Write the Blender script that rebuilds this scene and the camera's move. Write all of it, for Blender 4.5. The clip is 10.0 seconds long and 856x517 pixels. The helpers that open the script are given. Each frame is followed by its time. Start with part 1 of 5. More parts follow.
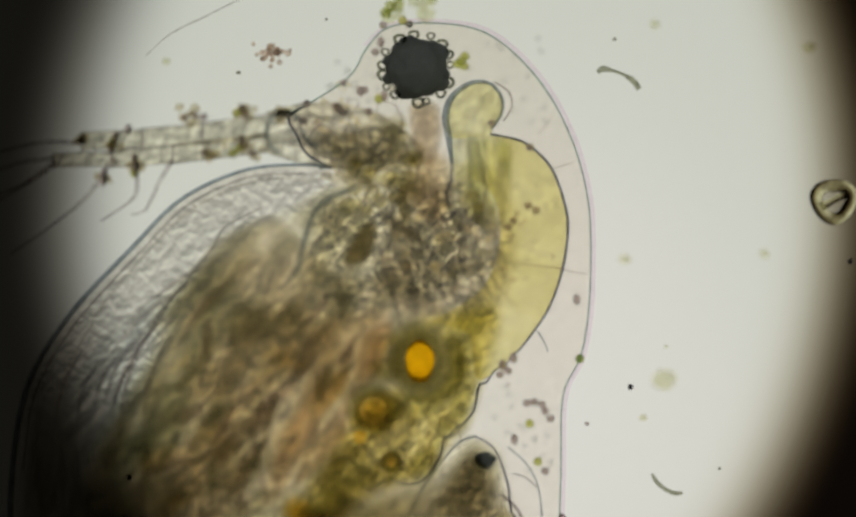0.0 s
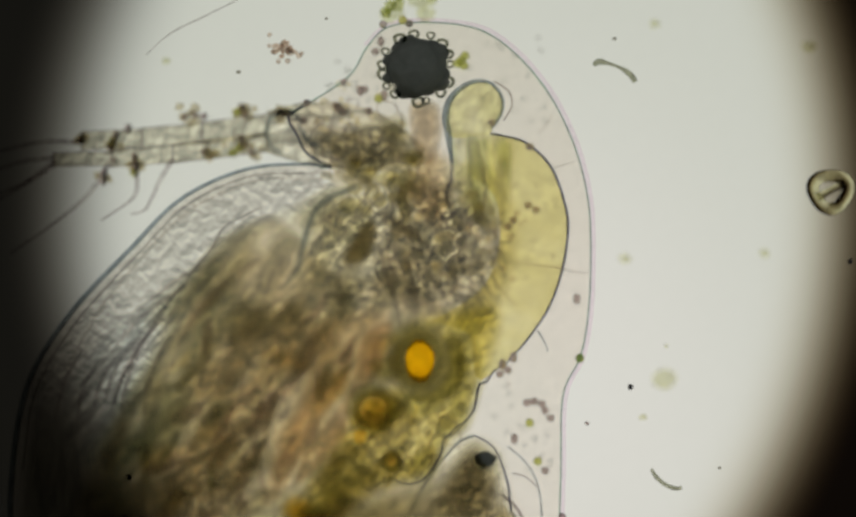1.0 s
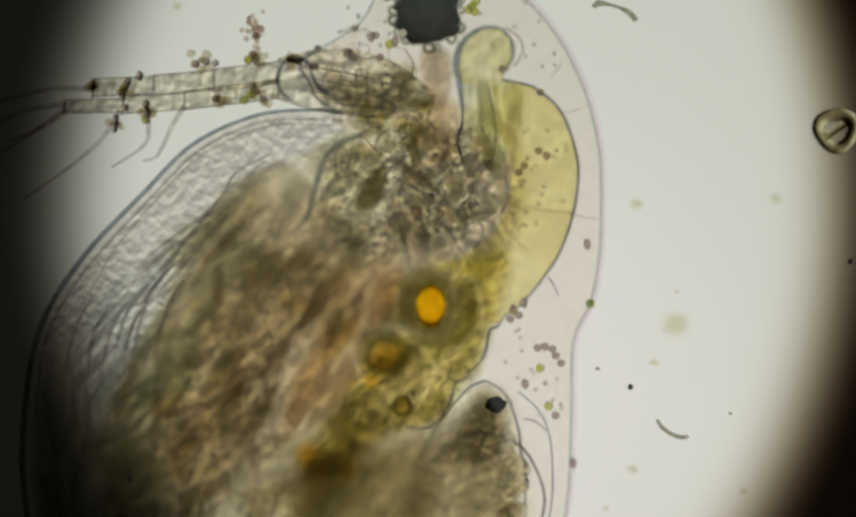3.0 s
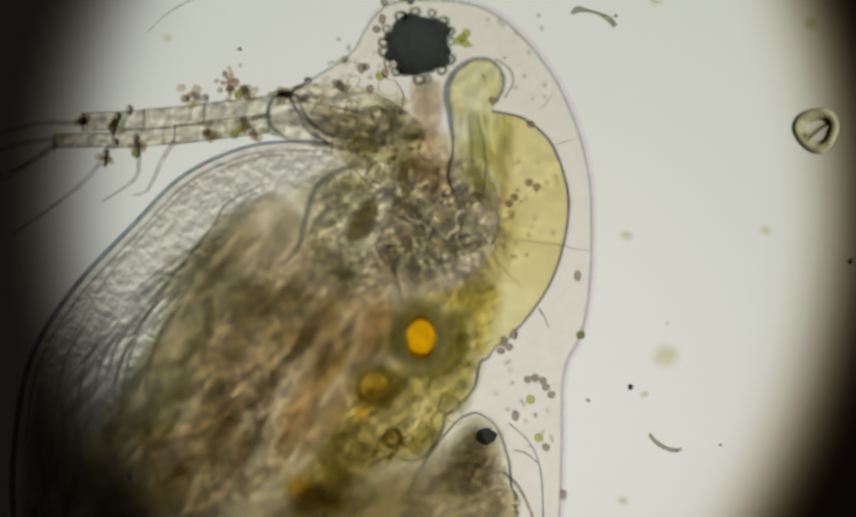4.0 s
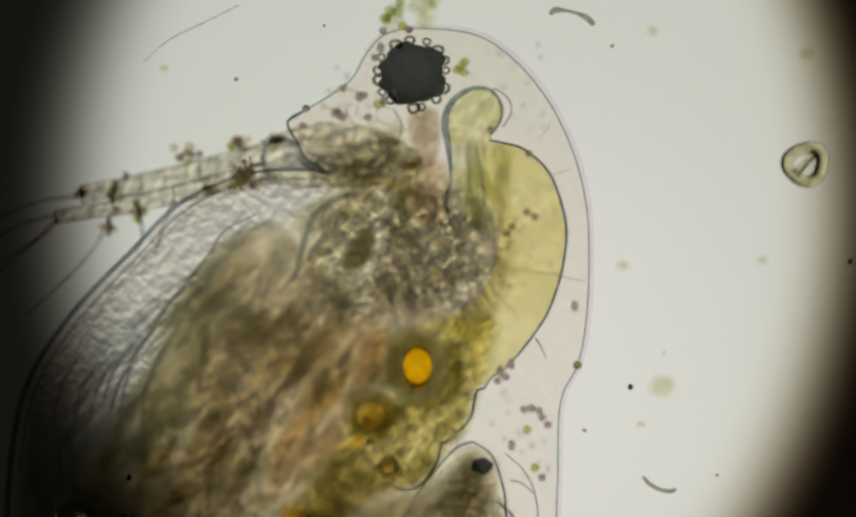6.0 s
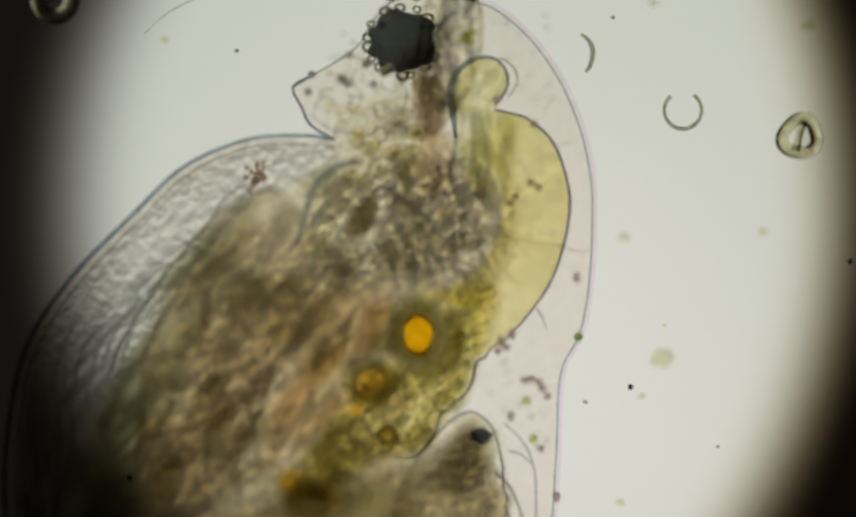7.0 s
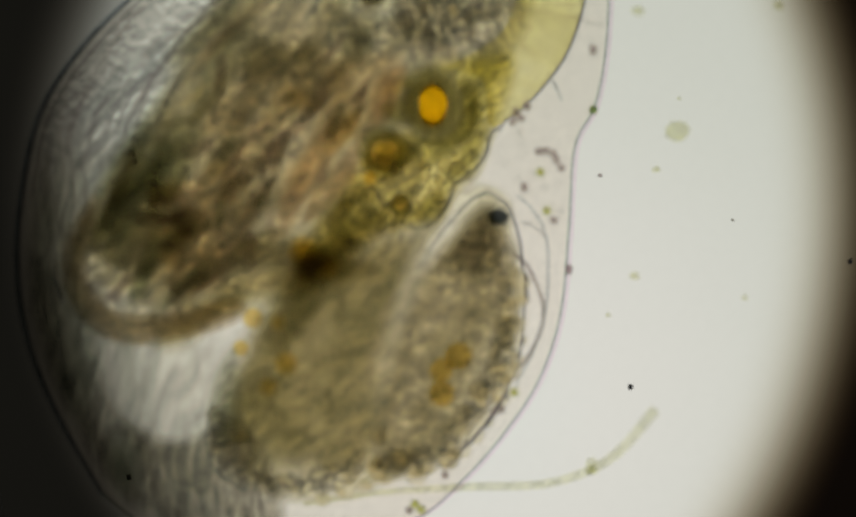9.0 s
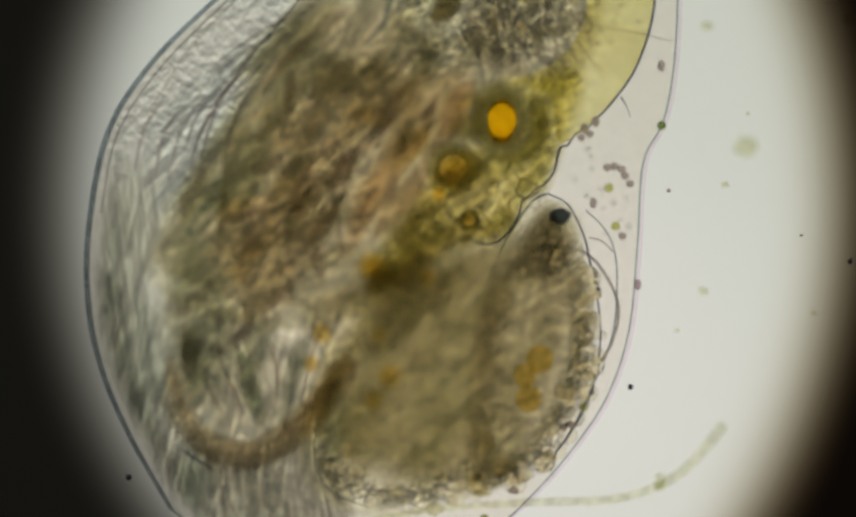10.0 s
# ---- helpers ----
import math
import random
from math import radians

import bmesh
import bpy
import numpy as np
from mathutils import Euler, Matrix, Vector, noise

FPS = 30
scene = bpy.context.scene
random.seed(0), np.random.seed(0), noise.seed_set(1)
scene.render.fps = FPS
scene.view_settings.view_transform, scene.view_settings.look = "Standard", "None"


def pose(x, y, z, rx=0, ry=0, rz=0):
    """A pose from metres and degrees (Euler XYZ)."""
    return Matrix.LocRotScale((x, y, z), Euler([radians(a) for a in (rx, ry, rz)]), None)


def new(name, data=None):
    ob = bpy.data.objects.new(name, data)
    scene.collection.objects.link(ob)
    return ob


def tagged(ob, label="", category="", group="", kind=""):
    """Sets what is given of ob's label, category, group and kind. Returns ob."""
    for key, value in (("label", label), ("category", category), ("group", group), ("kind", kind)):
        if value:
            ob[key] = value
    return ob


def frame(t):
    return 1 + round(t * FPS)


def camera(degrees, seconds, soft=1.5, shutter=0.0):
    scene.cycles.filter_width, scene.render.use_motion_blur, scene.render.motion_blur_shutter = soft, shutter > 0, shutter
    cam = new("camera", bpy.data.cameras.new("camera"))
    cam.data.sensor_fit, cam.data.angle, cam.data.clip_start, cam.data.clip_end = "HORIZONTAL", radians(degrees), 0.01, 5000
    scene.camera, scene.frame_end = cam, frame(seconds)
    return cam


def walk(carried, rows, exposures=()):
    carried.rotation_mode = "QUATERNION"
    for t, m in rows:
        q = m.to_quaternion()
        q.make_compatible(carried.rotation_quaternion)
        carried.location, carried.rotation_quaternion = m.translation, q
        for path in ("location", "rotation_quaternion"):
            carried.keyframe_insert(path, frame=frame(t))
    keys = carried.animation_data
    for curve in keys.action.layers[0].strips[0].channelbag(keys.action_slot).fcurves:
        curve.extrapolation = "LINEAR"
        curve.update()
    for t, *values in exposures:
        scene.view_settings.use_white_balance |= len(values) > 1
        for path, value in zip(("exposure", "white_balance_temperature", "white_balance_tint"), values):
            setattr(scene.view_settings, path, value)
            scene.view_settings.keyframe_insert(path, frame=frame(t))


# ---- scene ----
# A water flea on a microscope slide, seen from above through a 10x objective.
# One unit stands for one millimetre of the slide; charts are in micrometres.

# ---- camera: the microscope stands still, the stage moves ----
CAM_Z = 40.0
cam = camera(math.degrees(2 * math.atan(0.784 / CAM_Z)), 10.0, soft=3.0)
cam.data.dof.use_dof = True
cam.data.dof.focus_distance = CAM_Z
cam.data.dof.aperture_fstop = 0.32
scene.cycles.transparent_max_bounces = 64
walk(cam, [(0, pose(0, 0, CAM_Z)), (10, pose(0, 0, CAM_Z))])

# ---- light: the substage lamp under the slide, plus an added dim world fill for dark parts ----
world = bpy.data.worlds.new("dim_room_fill")
world.use_nodes = True
world.node_tree.nodes["Background"].inputs[0].default_value = (0.5, 0.55, 0.6, 1)
world.node_tree.nodes["Background"].inputs[1].default_value = 0.3
scene.world = world

LAMP_Z = -1.5
FIELD = 0.001 * (CAM_Z - LAMP_Z) / CAM_Z
LAMP_CENTRE = ((826 - 784) * FIELD, (473.5 - 420) * FIELD)
# broad off-centre fade of the background, put into the lamp's emission
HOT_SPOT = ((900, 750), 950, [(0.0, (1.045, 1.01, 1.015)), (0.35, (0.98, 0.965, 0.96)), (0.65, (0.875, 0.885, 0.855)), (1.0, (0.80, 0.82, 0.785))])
# centre, radius (chart micrometres), tints of two vignette edges painted into the glow, outermost stops lifted for
# glare
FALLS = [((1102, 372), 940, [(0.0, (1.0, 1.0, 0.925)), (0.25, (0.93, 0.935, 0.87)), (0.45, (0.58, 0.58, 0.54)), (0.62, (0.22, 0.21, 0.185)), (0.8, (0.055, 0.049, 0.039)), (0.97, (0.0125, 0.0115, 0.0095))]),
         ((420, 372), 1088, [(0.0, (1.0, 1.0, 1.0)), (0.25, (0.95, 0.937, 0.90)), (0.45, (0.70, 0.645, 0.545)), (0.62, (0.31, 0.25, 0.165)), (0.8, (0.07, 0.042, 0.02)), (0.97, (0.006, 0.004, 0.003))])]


def nodes_of(name):
    m = bpy.data.materials.new(name)
    m.use_nodes = True
    t = m.node_tree
    for n in list(t.nodes):
        t.nodes.remove(n)
    return m, t, t.nodes.new("ShaderNodeOutputMaterial")


def ramp_of(t, stops, interpolation="LINEAR"):
    r = t.nodes.new("ShaderNodeValToRGB")
    r.color_ramp.interpolation = interpolation
    e = r.color_ramp.elements
    while len(e) < len(stops):
        e.new(0.5)
    for k, (p, c) in enumerate(stops):
        e[k].position = p
        e[k].color = (*c, 1)
    return r


def lamp_glow():
    """The lamp's frosted lens, with the view's vignette and a background fade painted into its glow."""
    m, t, out = nodes_of("lamp_glow")
    co = t.nodes.new("ShaderNodeTexCoord")
    tints = []
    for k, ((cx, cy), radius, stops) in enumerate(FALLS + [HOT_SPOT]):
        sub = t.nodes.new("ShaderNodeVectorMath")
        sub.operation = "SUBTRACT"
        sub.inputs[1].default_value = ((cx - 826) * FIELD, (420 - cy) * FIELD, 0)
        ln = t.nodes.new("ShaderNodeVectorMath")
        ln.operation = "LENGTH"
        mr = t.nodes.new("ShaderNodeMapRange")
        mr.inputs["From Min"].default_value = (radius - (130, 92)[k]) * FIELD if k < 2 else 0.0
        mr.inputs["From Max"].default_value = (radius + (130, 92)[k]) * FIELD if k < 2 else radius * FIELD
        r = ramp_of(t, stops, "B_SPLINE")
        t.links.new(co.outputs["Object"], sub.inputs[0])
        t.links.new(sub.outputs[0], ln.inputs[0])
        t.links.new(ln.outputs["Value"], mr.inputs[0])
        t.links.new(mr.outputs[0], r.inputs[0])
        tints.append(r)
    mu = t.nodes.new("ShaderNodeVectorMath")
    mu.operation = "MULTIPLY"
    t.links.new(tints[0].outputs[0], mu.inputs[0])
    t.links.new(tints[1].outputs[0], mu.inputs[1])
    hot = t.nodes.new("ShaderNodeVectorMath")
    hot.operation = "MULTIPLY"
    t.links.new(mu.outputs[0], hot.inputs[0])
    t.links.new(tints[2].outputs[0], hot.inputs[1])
    em = t.nodes.new("ShaderNodeEmission")
    em.inputs["Strength"].default_value = 0.725
    t.links.new(hot.outputs[0], em.inputs[0])
    t.links.new(em.outputs[0], out.inputs[0])
    return m


# ---- materials ----
def tissue(name, stops, scale=6.0, detail=5.0, stretch=(1, 1, 1), turn=0.0, ior=1.0, bump=0.0, bump_scale=60.0, grain=0.25, cells=0.0, cell_scale=40.0, veins=0.0, vein_scale=14.0, vein_width=0.045, painted_relief=0.0, relief_scale=30.0):
    """Living tissue: light passes through it, tinted by mottled density, a painted thickness and painted relief."""
    m, t, out = nodes_of(name)
    co = t.nodes.new("ShaderNodeTexCoord")
    mp = t.nodes.new("ShaderNodeMapping")
    mp.vector_type = "TEXTURE"
    mp.inputs["Rotation"].default_value = (0, 0, radians(turn))
    mp.inputs["Scale"].default_value = (1 / stretch[0], 1 / stretch[1], 1 / min(stretch[2], 0.12))
    t.links.new(co.outputs["Object"], mp.inputs[0])
    n1 = t.nodes.new("ShaderNodeTexNoise")
    n1.inputs["Scale"].default_value = scale
    n1.inputs["Detail"].default_value = detail
    n1.inputs["Roughness"].default_value = 0.62
    n1.inputs["Distortion"].default_value = 0.5
    t.links.new(mp.outputs[0], n1.inputs["Vector"])
    r = ramp_of(t, stops)
    t.links.new(n1.outputs["Fac"], r.inputs[0])
    n2 = t.nodes.new("ShaderNodeTexNoise")
    n2.inputs["Scale"].default_value = bump_scale
    n2.inputs["Detail"].default_value = 3.0
    n2.inputs["Distortion"].default_value = 0.8
    t.links.new(mp.outputs[0], n2.inputs["Vector"])
    g = t.nodes.new("ShaderNodeMapRange")
    g.inputs["From Min"].default_value = 0.38
    g.inputs["From Max"].default_value = 0.58
    g.inputs["To Min"].default_value = 1 - grain
    g.inputs["To Max"].default_value = 1.0
    t.links.new(n2.outputs["Fac"], g.inputs[0])
    fine = g.outputs[0]
    height = n2.outputs["Fac"]
    if cells > 0:
        v = t.nodes.new("ShaderNodeTexVoronoi")
        v.inputs["Scale"].default_value = cell_scale
        v.feature = "DISTANCE_TO_EDGE"
        warp = t.nodes.new("ShaderNodeMixRGB")
        warp.inputs[0].default_value = 0.04
        t.links.new(mp.outputs[0], warp.inputs[1])
        t.links.new(n2.outputs["Color"], warp.inputs[2])
        t.links.new(warp.outputs[0], v.inputs["Vector"])
        e = t.nodes.new("ShaderNodeMapRange")
        e.inputs["From Min"].default_value = 0.0
        e.inputs["From Max"].default_value = 0.16
        e.inputs["To Min"].default_value = 1 - cells
        e.inputs["To Max"].default_value = 1.0
        t.links.new(v.outputs["Distance"], e.inputs[0])
        mu = t.nodes.new("ShaderNodeMath")
        mu.operation = "MULTIPLY"
        t.links.new(fine, mu.inputs[0])
        t.links.new(e.outputs[0], mu.inputs[1])
        fine = mu.outputs[0]
        height = e.outputs[0]
    if veins > 0:
        # wrinkled membranes: thin dark lines between folds, at two sizes
        for k, q in enumerate((1.0, 2.3)):
            nv = t.nodes.new("ShaderNodeTexNoise")
            nv.inputs["Scale"].default_value = vein_scale * q
            nv.inputs["Detail"].default_value = 4.0
            nv.inputs["Distortion"].default_value = 1.2
            t.links.new(mp.outputs[0], nv.inputs["Vector"])
            sb = t.nodes.new("ShaderNodeMath")
            sb.operation = "SUBTRACT"
            sb.inputs[1].default_value = 0.5
            t.links.new(nv.outputs["Fac"], sb.inputs[0])
            ab = t.nodes.new("ShaderNodeMath")
            ab.operation = "ABSOLUTE"
            t.links.new(sb.outputs[0], ab.inputs[0])
            vr = t.nodes.new("ShaderNodeMapRange")
            vr.interpolation_type = "SMOOTHSTEP"
            vr.inputs["From Min"].default_value = 0.0
            vr.inputs["From Max"].default_value = vein_width
            vr.inputs["To Min"].default_value = 1 - veins * (1.0 if k == 0 else 0.7)
            vr.inputs["To Max"].default_value = 1.0
            t.links.new(ab.outputs[0], vr.inputs[0])
            vm = t.nodes.new("ShaderNodeMath")
            vm.operation = "MULTIPLY"
            t.links.new(fine, vm.inputs[0])
            t.links.new(vr.outputs[0], vm.inputs[1])
            fine = vm.outputs[0]
    if painted_relief > 0:
        # shading painted into the tint: folds lighter on one side, darker on the other
        both = []
        for k in range(2):
            sh = t.nodes.new("ShaderNodeVectorMath")
            sh.operation = "ADD"
            sh.inputs[1].default_value = (-0.16 * k / relief_scale, 0.22 * k / relief_scale, 0)
            t.links.new(mp.outputs[0], sh.inputs[0])
            nr = t.nodes.new("ShaderNodeTexNoise")
            nr.inputs["Scale"].default_value = relief_scale
            nr.inputs["Detail"].default_value = 2.5
            nr.inputs["Distortion"].default_value = 0.35
            t.links.new(sh.outputs[0], nr.inputs["Vector"])
            both.append(nr)
        df = t.nodes.new("ShaderNodeMath")
        df.operation = "SUBTRACT"
        t.links.new(both[0].outputs["Fac"], df.inputs[0])
        t.links.new(both[1].outputs["Fac"], df.inputs[1])
        rr = t.nodes.new("ShaderNodeMapRange")
        rr.inputs["From Min"].default_value = -0.13
        rr.inputs["From Max"].default_value = 0.13
        rr.inputs["To Min"].default_value = 1 - painted_relief
        rr.inputs["To Max"].default_value = 1 + painted_relief * 0.35
        t.links.new(df.outputs[0], rr.inputs[0])
        rm = t.nodes.new("ShaderNodeMath")
        rm.operation = "MULTIPLY"
        t.links.new(fine, rm.inputs[0])
        t.links.new(rr.outputs[0], rm.inputs[1])
        fine = rm.outputs[0]
    mix = t.nodes.new("ShaderNodeVectorMath")
    mix.operation = "SCALE"
    t.links.new(r.outputs[0], mix.inputs[0])
    t.links.new(fine, mix.inputs["Scale"])
    # light lost in thick tissue is put into the tint by a vertex value
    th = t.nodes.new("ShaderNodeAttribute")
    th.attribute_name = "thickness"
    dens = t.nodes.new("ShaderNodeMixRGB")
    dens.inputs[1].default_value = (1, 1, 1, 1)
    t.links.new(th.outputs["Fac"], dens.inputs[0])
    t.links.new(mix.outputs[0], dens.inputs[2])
    if ior > 1.0:
        b = t.nodes.new("ShaderNodeBsdfRefraction")
        b.inputs["IOR"].default_value = ior
        b.inputs["Roughness"].default_value = 0.0
        if bump > 0:
            bp = t.nodes.new("ShaderNodeBump")
            bp.inputs["Strength"].default_value = bump
            bp.inputs["Distance"].default_value = 0.02
            t.links.new(height, bp.inputs["Height"])
            t.links.new(bp.outputs[0], b.inputs["Normal"])
    else:
        b = t.nodes.new("ShaderNodeBsdfTransparent")
    t.links.new(dens.outputs[0], b.inputs["Color"])
    t.links.new(b.outputs[0], out.inputs[0])
    return m


def solid(name, low, high, scale=40.0, rough=0.6):
    m, t, out = nodes_of(name)
    co = t.nodes.new("ShaderNodeTexCoord")
    n = t.nodes.new("ShaderNodeTexNoise")
    n.inputs["Scale"].default_value = scale
    r = ramp_of(t, [(0.3, low), (0.7, high)])
    p = t.nodes.new("ShaderNodeBsdfPrincipled")
    p.inputs["Roughness"].default_value = rough
    t.links.new(co.outputs["Object"], n.inputs["Vector"])
    t.links.new(n.outputs["Fac"], r.inputs[0])
    t.links.new(r.outputs[0], p.inputs["Base Color"])
    t.links.new(p.outputs[0], out.inputs[0])
    return m


def even(a, b=None):
    return [(0.3, a), (0.7, b or tuple(v * 0.8 for v in a))]


M_GLOW = lamp_glow()
M_BLACK = solid("black_anodised_metal", (0.004, 0.004, 0.004), (0.01, 0.01, 0.01))
M_GLASS = tissue("slide_glass", even((0.992, 0.995, 0.992), (0.985, 0.99, 0.985)), scale=2, grain=0.01)
M_SHELL = tissue("clear_chitin", even((0.995, 0.970, 0.943), (0.981, 0.951, 0.919)), scale=5, bump_scale=75, grain=0.03, painted_relief=0.025, relief_scale=60)
M_RIM = tissue("chitin_rim", even((0.60, 0.73, 0.65), (0.57, 0.62, 0.64)), scale=9, grain=0.05)
# pink of the lens's colour fringe, given to an added strand
M_FRINGE_PINK = tissue("pink_lens_fringe", even((0.985, 0.935, 0.98), (0.975, 0.92, 0.965)), scale=9, grain=0.02)
M_RIM_DARK = tissue("dark_membrane", even((0.55, 0.56, 0.63), (0.40, 0.41, 0.48)), scale=22, grain=0.3)
M_EDGE = tissue("blue_grey_edge", even((0.66, 0.70, 0.73), (0.54, 0.59, 0.62)), scale=18, grain=0.15)
M_MEMBRANE = tissue("thin_membrane", even((0.76, 0.73, 0.70), (0.64, 0.61, 0.62)), scale=10, grain=0.15)
M_PEBBLE = tissue("pebbled_valve", even((0.965, 0.972, 0.972), (0.93, 0.943, 0.945)), scale=7, bump_scale=34, grain=0.02, painted_relief=0.20, relief_scale=54, stretch=(1.0, 0.9, 0.05), turn=-30)
M_TRUNK = tissue("trunk_tissue", [(0.34, (0.68, 0.665, 0.60)), (0.5, (0.82, 0.795, 0.73)), (0.66, (0.975, 0.94, 0.875))], scale=8, detail=3.5, stretch=(1.2, 0.8, 0.05), turn=-35, bump_scale=50, grain=0.04, painted_relief=0.09, relief_scale=22)
M_GILL_FAINT = tissue("olive_fold", [(0.34, (0.73, 0.725, 0.64)), (0.66, (0.87, 0.86, 0.79))], scale=12, detail=3, stretch=(1.5, 0.6, 0.05), turn=-35, bump_scale=40, grain=0.05, painted_relief=0.1, relief_scale=22)
M_TAN = tissue("tan_muscle_band", [(0.36, (0.79, 0.70, 0.57)), (0.62, (0.90, 0.815, 0.69))], scale=14, detail=4, stretch=(1.4, 0.7, 0.05), turn=-35, bump_scale=50, grain=0.04, painted_relief=0.11, relief_scale=28)
M_FAN = tissue("streaked_valve", [(0.36, (0.88, 0.905, 0.91)), (0.62, (0.99, 0.995, 0.99))], scale=16, detail=4, stretch=(1.7, 0.22, 0.05), turn=-38, bump_scale=40, grain=0.04, painted_relief=0.2, relief_scale=30)
M_FLAP = tissue("grey_valve_flap", [(0.36, (0.62, 0.605, 0.55)), (0.62, (0.76, 0.745, 0.69))], scale=12, detail=4, stretch=(1.5, 0.5, 0.05), turn=15, bump_scale=40, grain=0.08, painted_relief=0.16, relief_scale=36)
M_FOLD = tissue("grey_valve_fold", [(0.36, (0.79, 0.805, 0.765)), (0.64, (0.93, 0.925, 0.90))], scale=9, detail=4, stretch=(1.6, 0.3, 0.05), turn=-8, bump_scale=30, grain=0.05, painted_relief=0.14, relief_scale=30)
M_GILL_BLUE = tissue("bluish_gill", [(0.34, (0.72, 0.745, 0.69)), (0.66, (0.87, 0.88, 0.815))], scale=11, detail=3, stretch=(1.5, 0.6, 0.05), turn=-35, bump_scale=40, grain=0.06, painted_relief=0.12, relief_scale=26)
M_CREASE = tissue("purple_brown_crease", even((0.82, 0.77, 0.75), (0.74, 0.70, 0.68)), scale=20, grain=0.06)
M_MOUTH = tissue("pale_mouthpart", [(0.36, (0.91, 0.90, 0.82)), (0.62, (0.995, 0.985, 0.94))], scale=10, bump_scale=50, grain=0.04, painted_relief=0.24, relief_scale=30, stretch=(1.4, 0.7, 0.05), turn=-25)
M_STREAK = tissue("green_streaked_gut", [(0.36, (0.79, 0.80, 0.56)), (0.5, (0.88, 0.88, 0.69)), (0.64, (0.985, 0.975, 0.84))], scale=13, detail=4, stretch=(1.9, 0.4, 0.05), turn=8, bump_scale=40, grain=0.06, painted_relief=0.22, relief_scale=22)
M_BODY = tissue("body_fluid_and_flesh", [(0.36, (0.87, 0.855, 0.74)), (0.5, (0.94, 0.925, 0.83)), (0.62, (1.0, 0.99, 0.93))], scale=10, detail=4, stretch=(1.5, 0.7, 0.05), turn=-35, bump_scale=45, grain=0.05, painted_relief=0.08, relief_scale=30)
M_LIMB_PINK = tissue("pale_limb_tissue", [(0.36, (0.92, 0.845, 0.735)), (0.62, (1.0, 0.95, 0.86))], scale=9, stretch=(1.6, 0.6, 0.05), turn=-35, bump_scale=50, grain=0.04, painted_relief=0.10, relief_scale=24)
M_LIMB_DARK = tissue("dark_limb_tissue", [(0.38, (0.76, 0.74, 0.64)), (0.60, (0.93, 0.91, 0.83))], scale=9, detail=3, stretch=(1.6, 0.6, 0.05), turn=-35, bump_scale=45, grain=0.06, painted_relief=0.12, relief_scale=26)
M_GUT = tissue("yellow_gut", [(0.3, (0.925, 0.89, 0.60)), (0.5, (0.972, 0.942, 0.685)), (0.7, (1.0, 0.982, 0.79))], scale=4, bump_scale=45, grain=0.03, veins=0.02, vein_scale=14, painted_relief=0.05, relief_scale=14)
M_GUT_PALE = tissue("pale_yellow_gut", [(0.3, (0.93, 0.915, 0.68)), (0.5, (0.965, 0.95, 0.75)), (0.7, (1.0, 0.985, 0.84))], scale=9, bump_scale=45, grain=0.05, painted_relief=0.12, relief_scale=40)
M_GUT_LOW = tissue("olive_gut", [(0.36, (0.70, 0.665, 0.38)), (0.5, (0.83, 0.79, 0.49)), (0.62, (0.985, 0.94, 0.66))], scale=11, detail=5, stretch=(1.3, 0.75, 0.05), turn=-30, bump_scale=50, grain=0.06, veins=0.14, vein_scale=15, vein_width=0.03, painted_relief=0.24, relief_scale=32)
M_GLAND = tissue("granular_gland", [(0.36, (0.925, 0.895, 0.855)), (0.5, (0.98, 0.96, 0.92)), (0.62, (1.0, 0.99, 0.94))], scale=15, bump_scale=60, grain=0.05, cells=0.26, cell_scale=24, painted_relief=0.2, relief_scale=30, stretch=(1.2, 0.75, 0.05), turn=35)
M_FLESH = tissue("clear_head_flesh", [(0.36, (0.93, 0.92, 0.845)), (0.5, (0.985, 0.975, 0.92)), (0.62, (1.0, 0.995, 0.97))], scale=18, bump_scale=60, grain=0.05, cells=0.34, cell_scale=26, painted_relief=0.26, relief_scale=36)
M_WEB = tissue("connective_tissue", [(0.38, (0.97, 0.96, 0.93)), (0.62, (1.0, 1.0, 0.985))], scale=12, bump_scale=55, grain=0.02, veins=0.22, vein_scale=15, vein_width=0.024, stretch=(1.2, 0.8, 0.05), turn=-35, painted_relief=0.14, relief_scale=40)
M_WEB_LOW = tissue("limb_membranes", [(0.38, (0.95, 0.93, 0.89)), (0.62, (1.0, 0.99, 0.97))], scale=10, detail=3, stretch=(1.3, 0.75, 0.05), turn=-35, bump_scale=55, grain=0.03, veins=0.10, vein_scale=9, vein_width=0.03, painted_relief=0.08, relief_scale=24)
M_TAIL = tissue("brown_hind_body", [(0.36, (0.66, 0.595, 0.475)), (0.62, (0.80, 0.735, 0.60))], scale=16, bump_scale=50, grain=0.08, painted_relief=0.16, relief_scale=36)
M_COMB = tissue("fine_bristles", even((0.92, 0.89, 0.86), (0.86, 0.83, 0.80)), scale=20, grain=0.1)
M_BRISTLE = tissue("comb_bristles", even((0.80, 0.76, 0.69), (0.72, 0.68, 0.61)), scale=20, grain=0.1)
M_HAIR = tissue("clear_bristle", even((0.90, 0.88, 0.87), (0.81, 0.79, 0.80)), scale=20, grain=0.1)
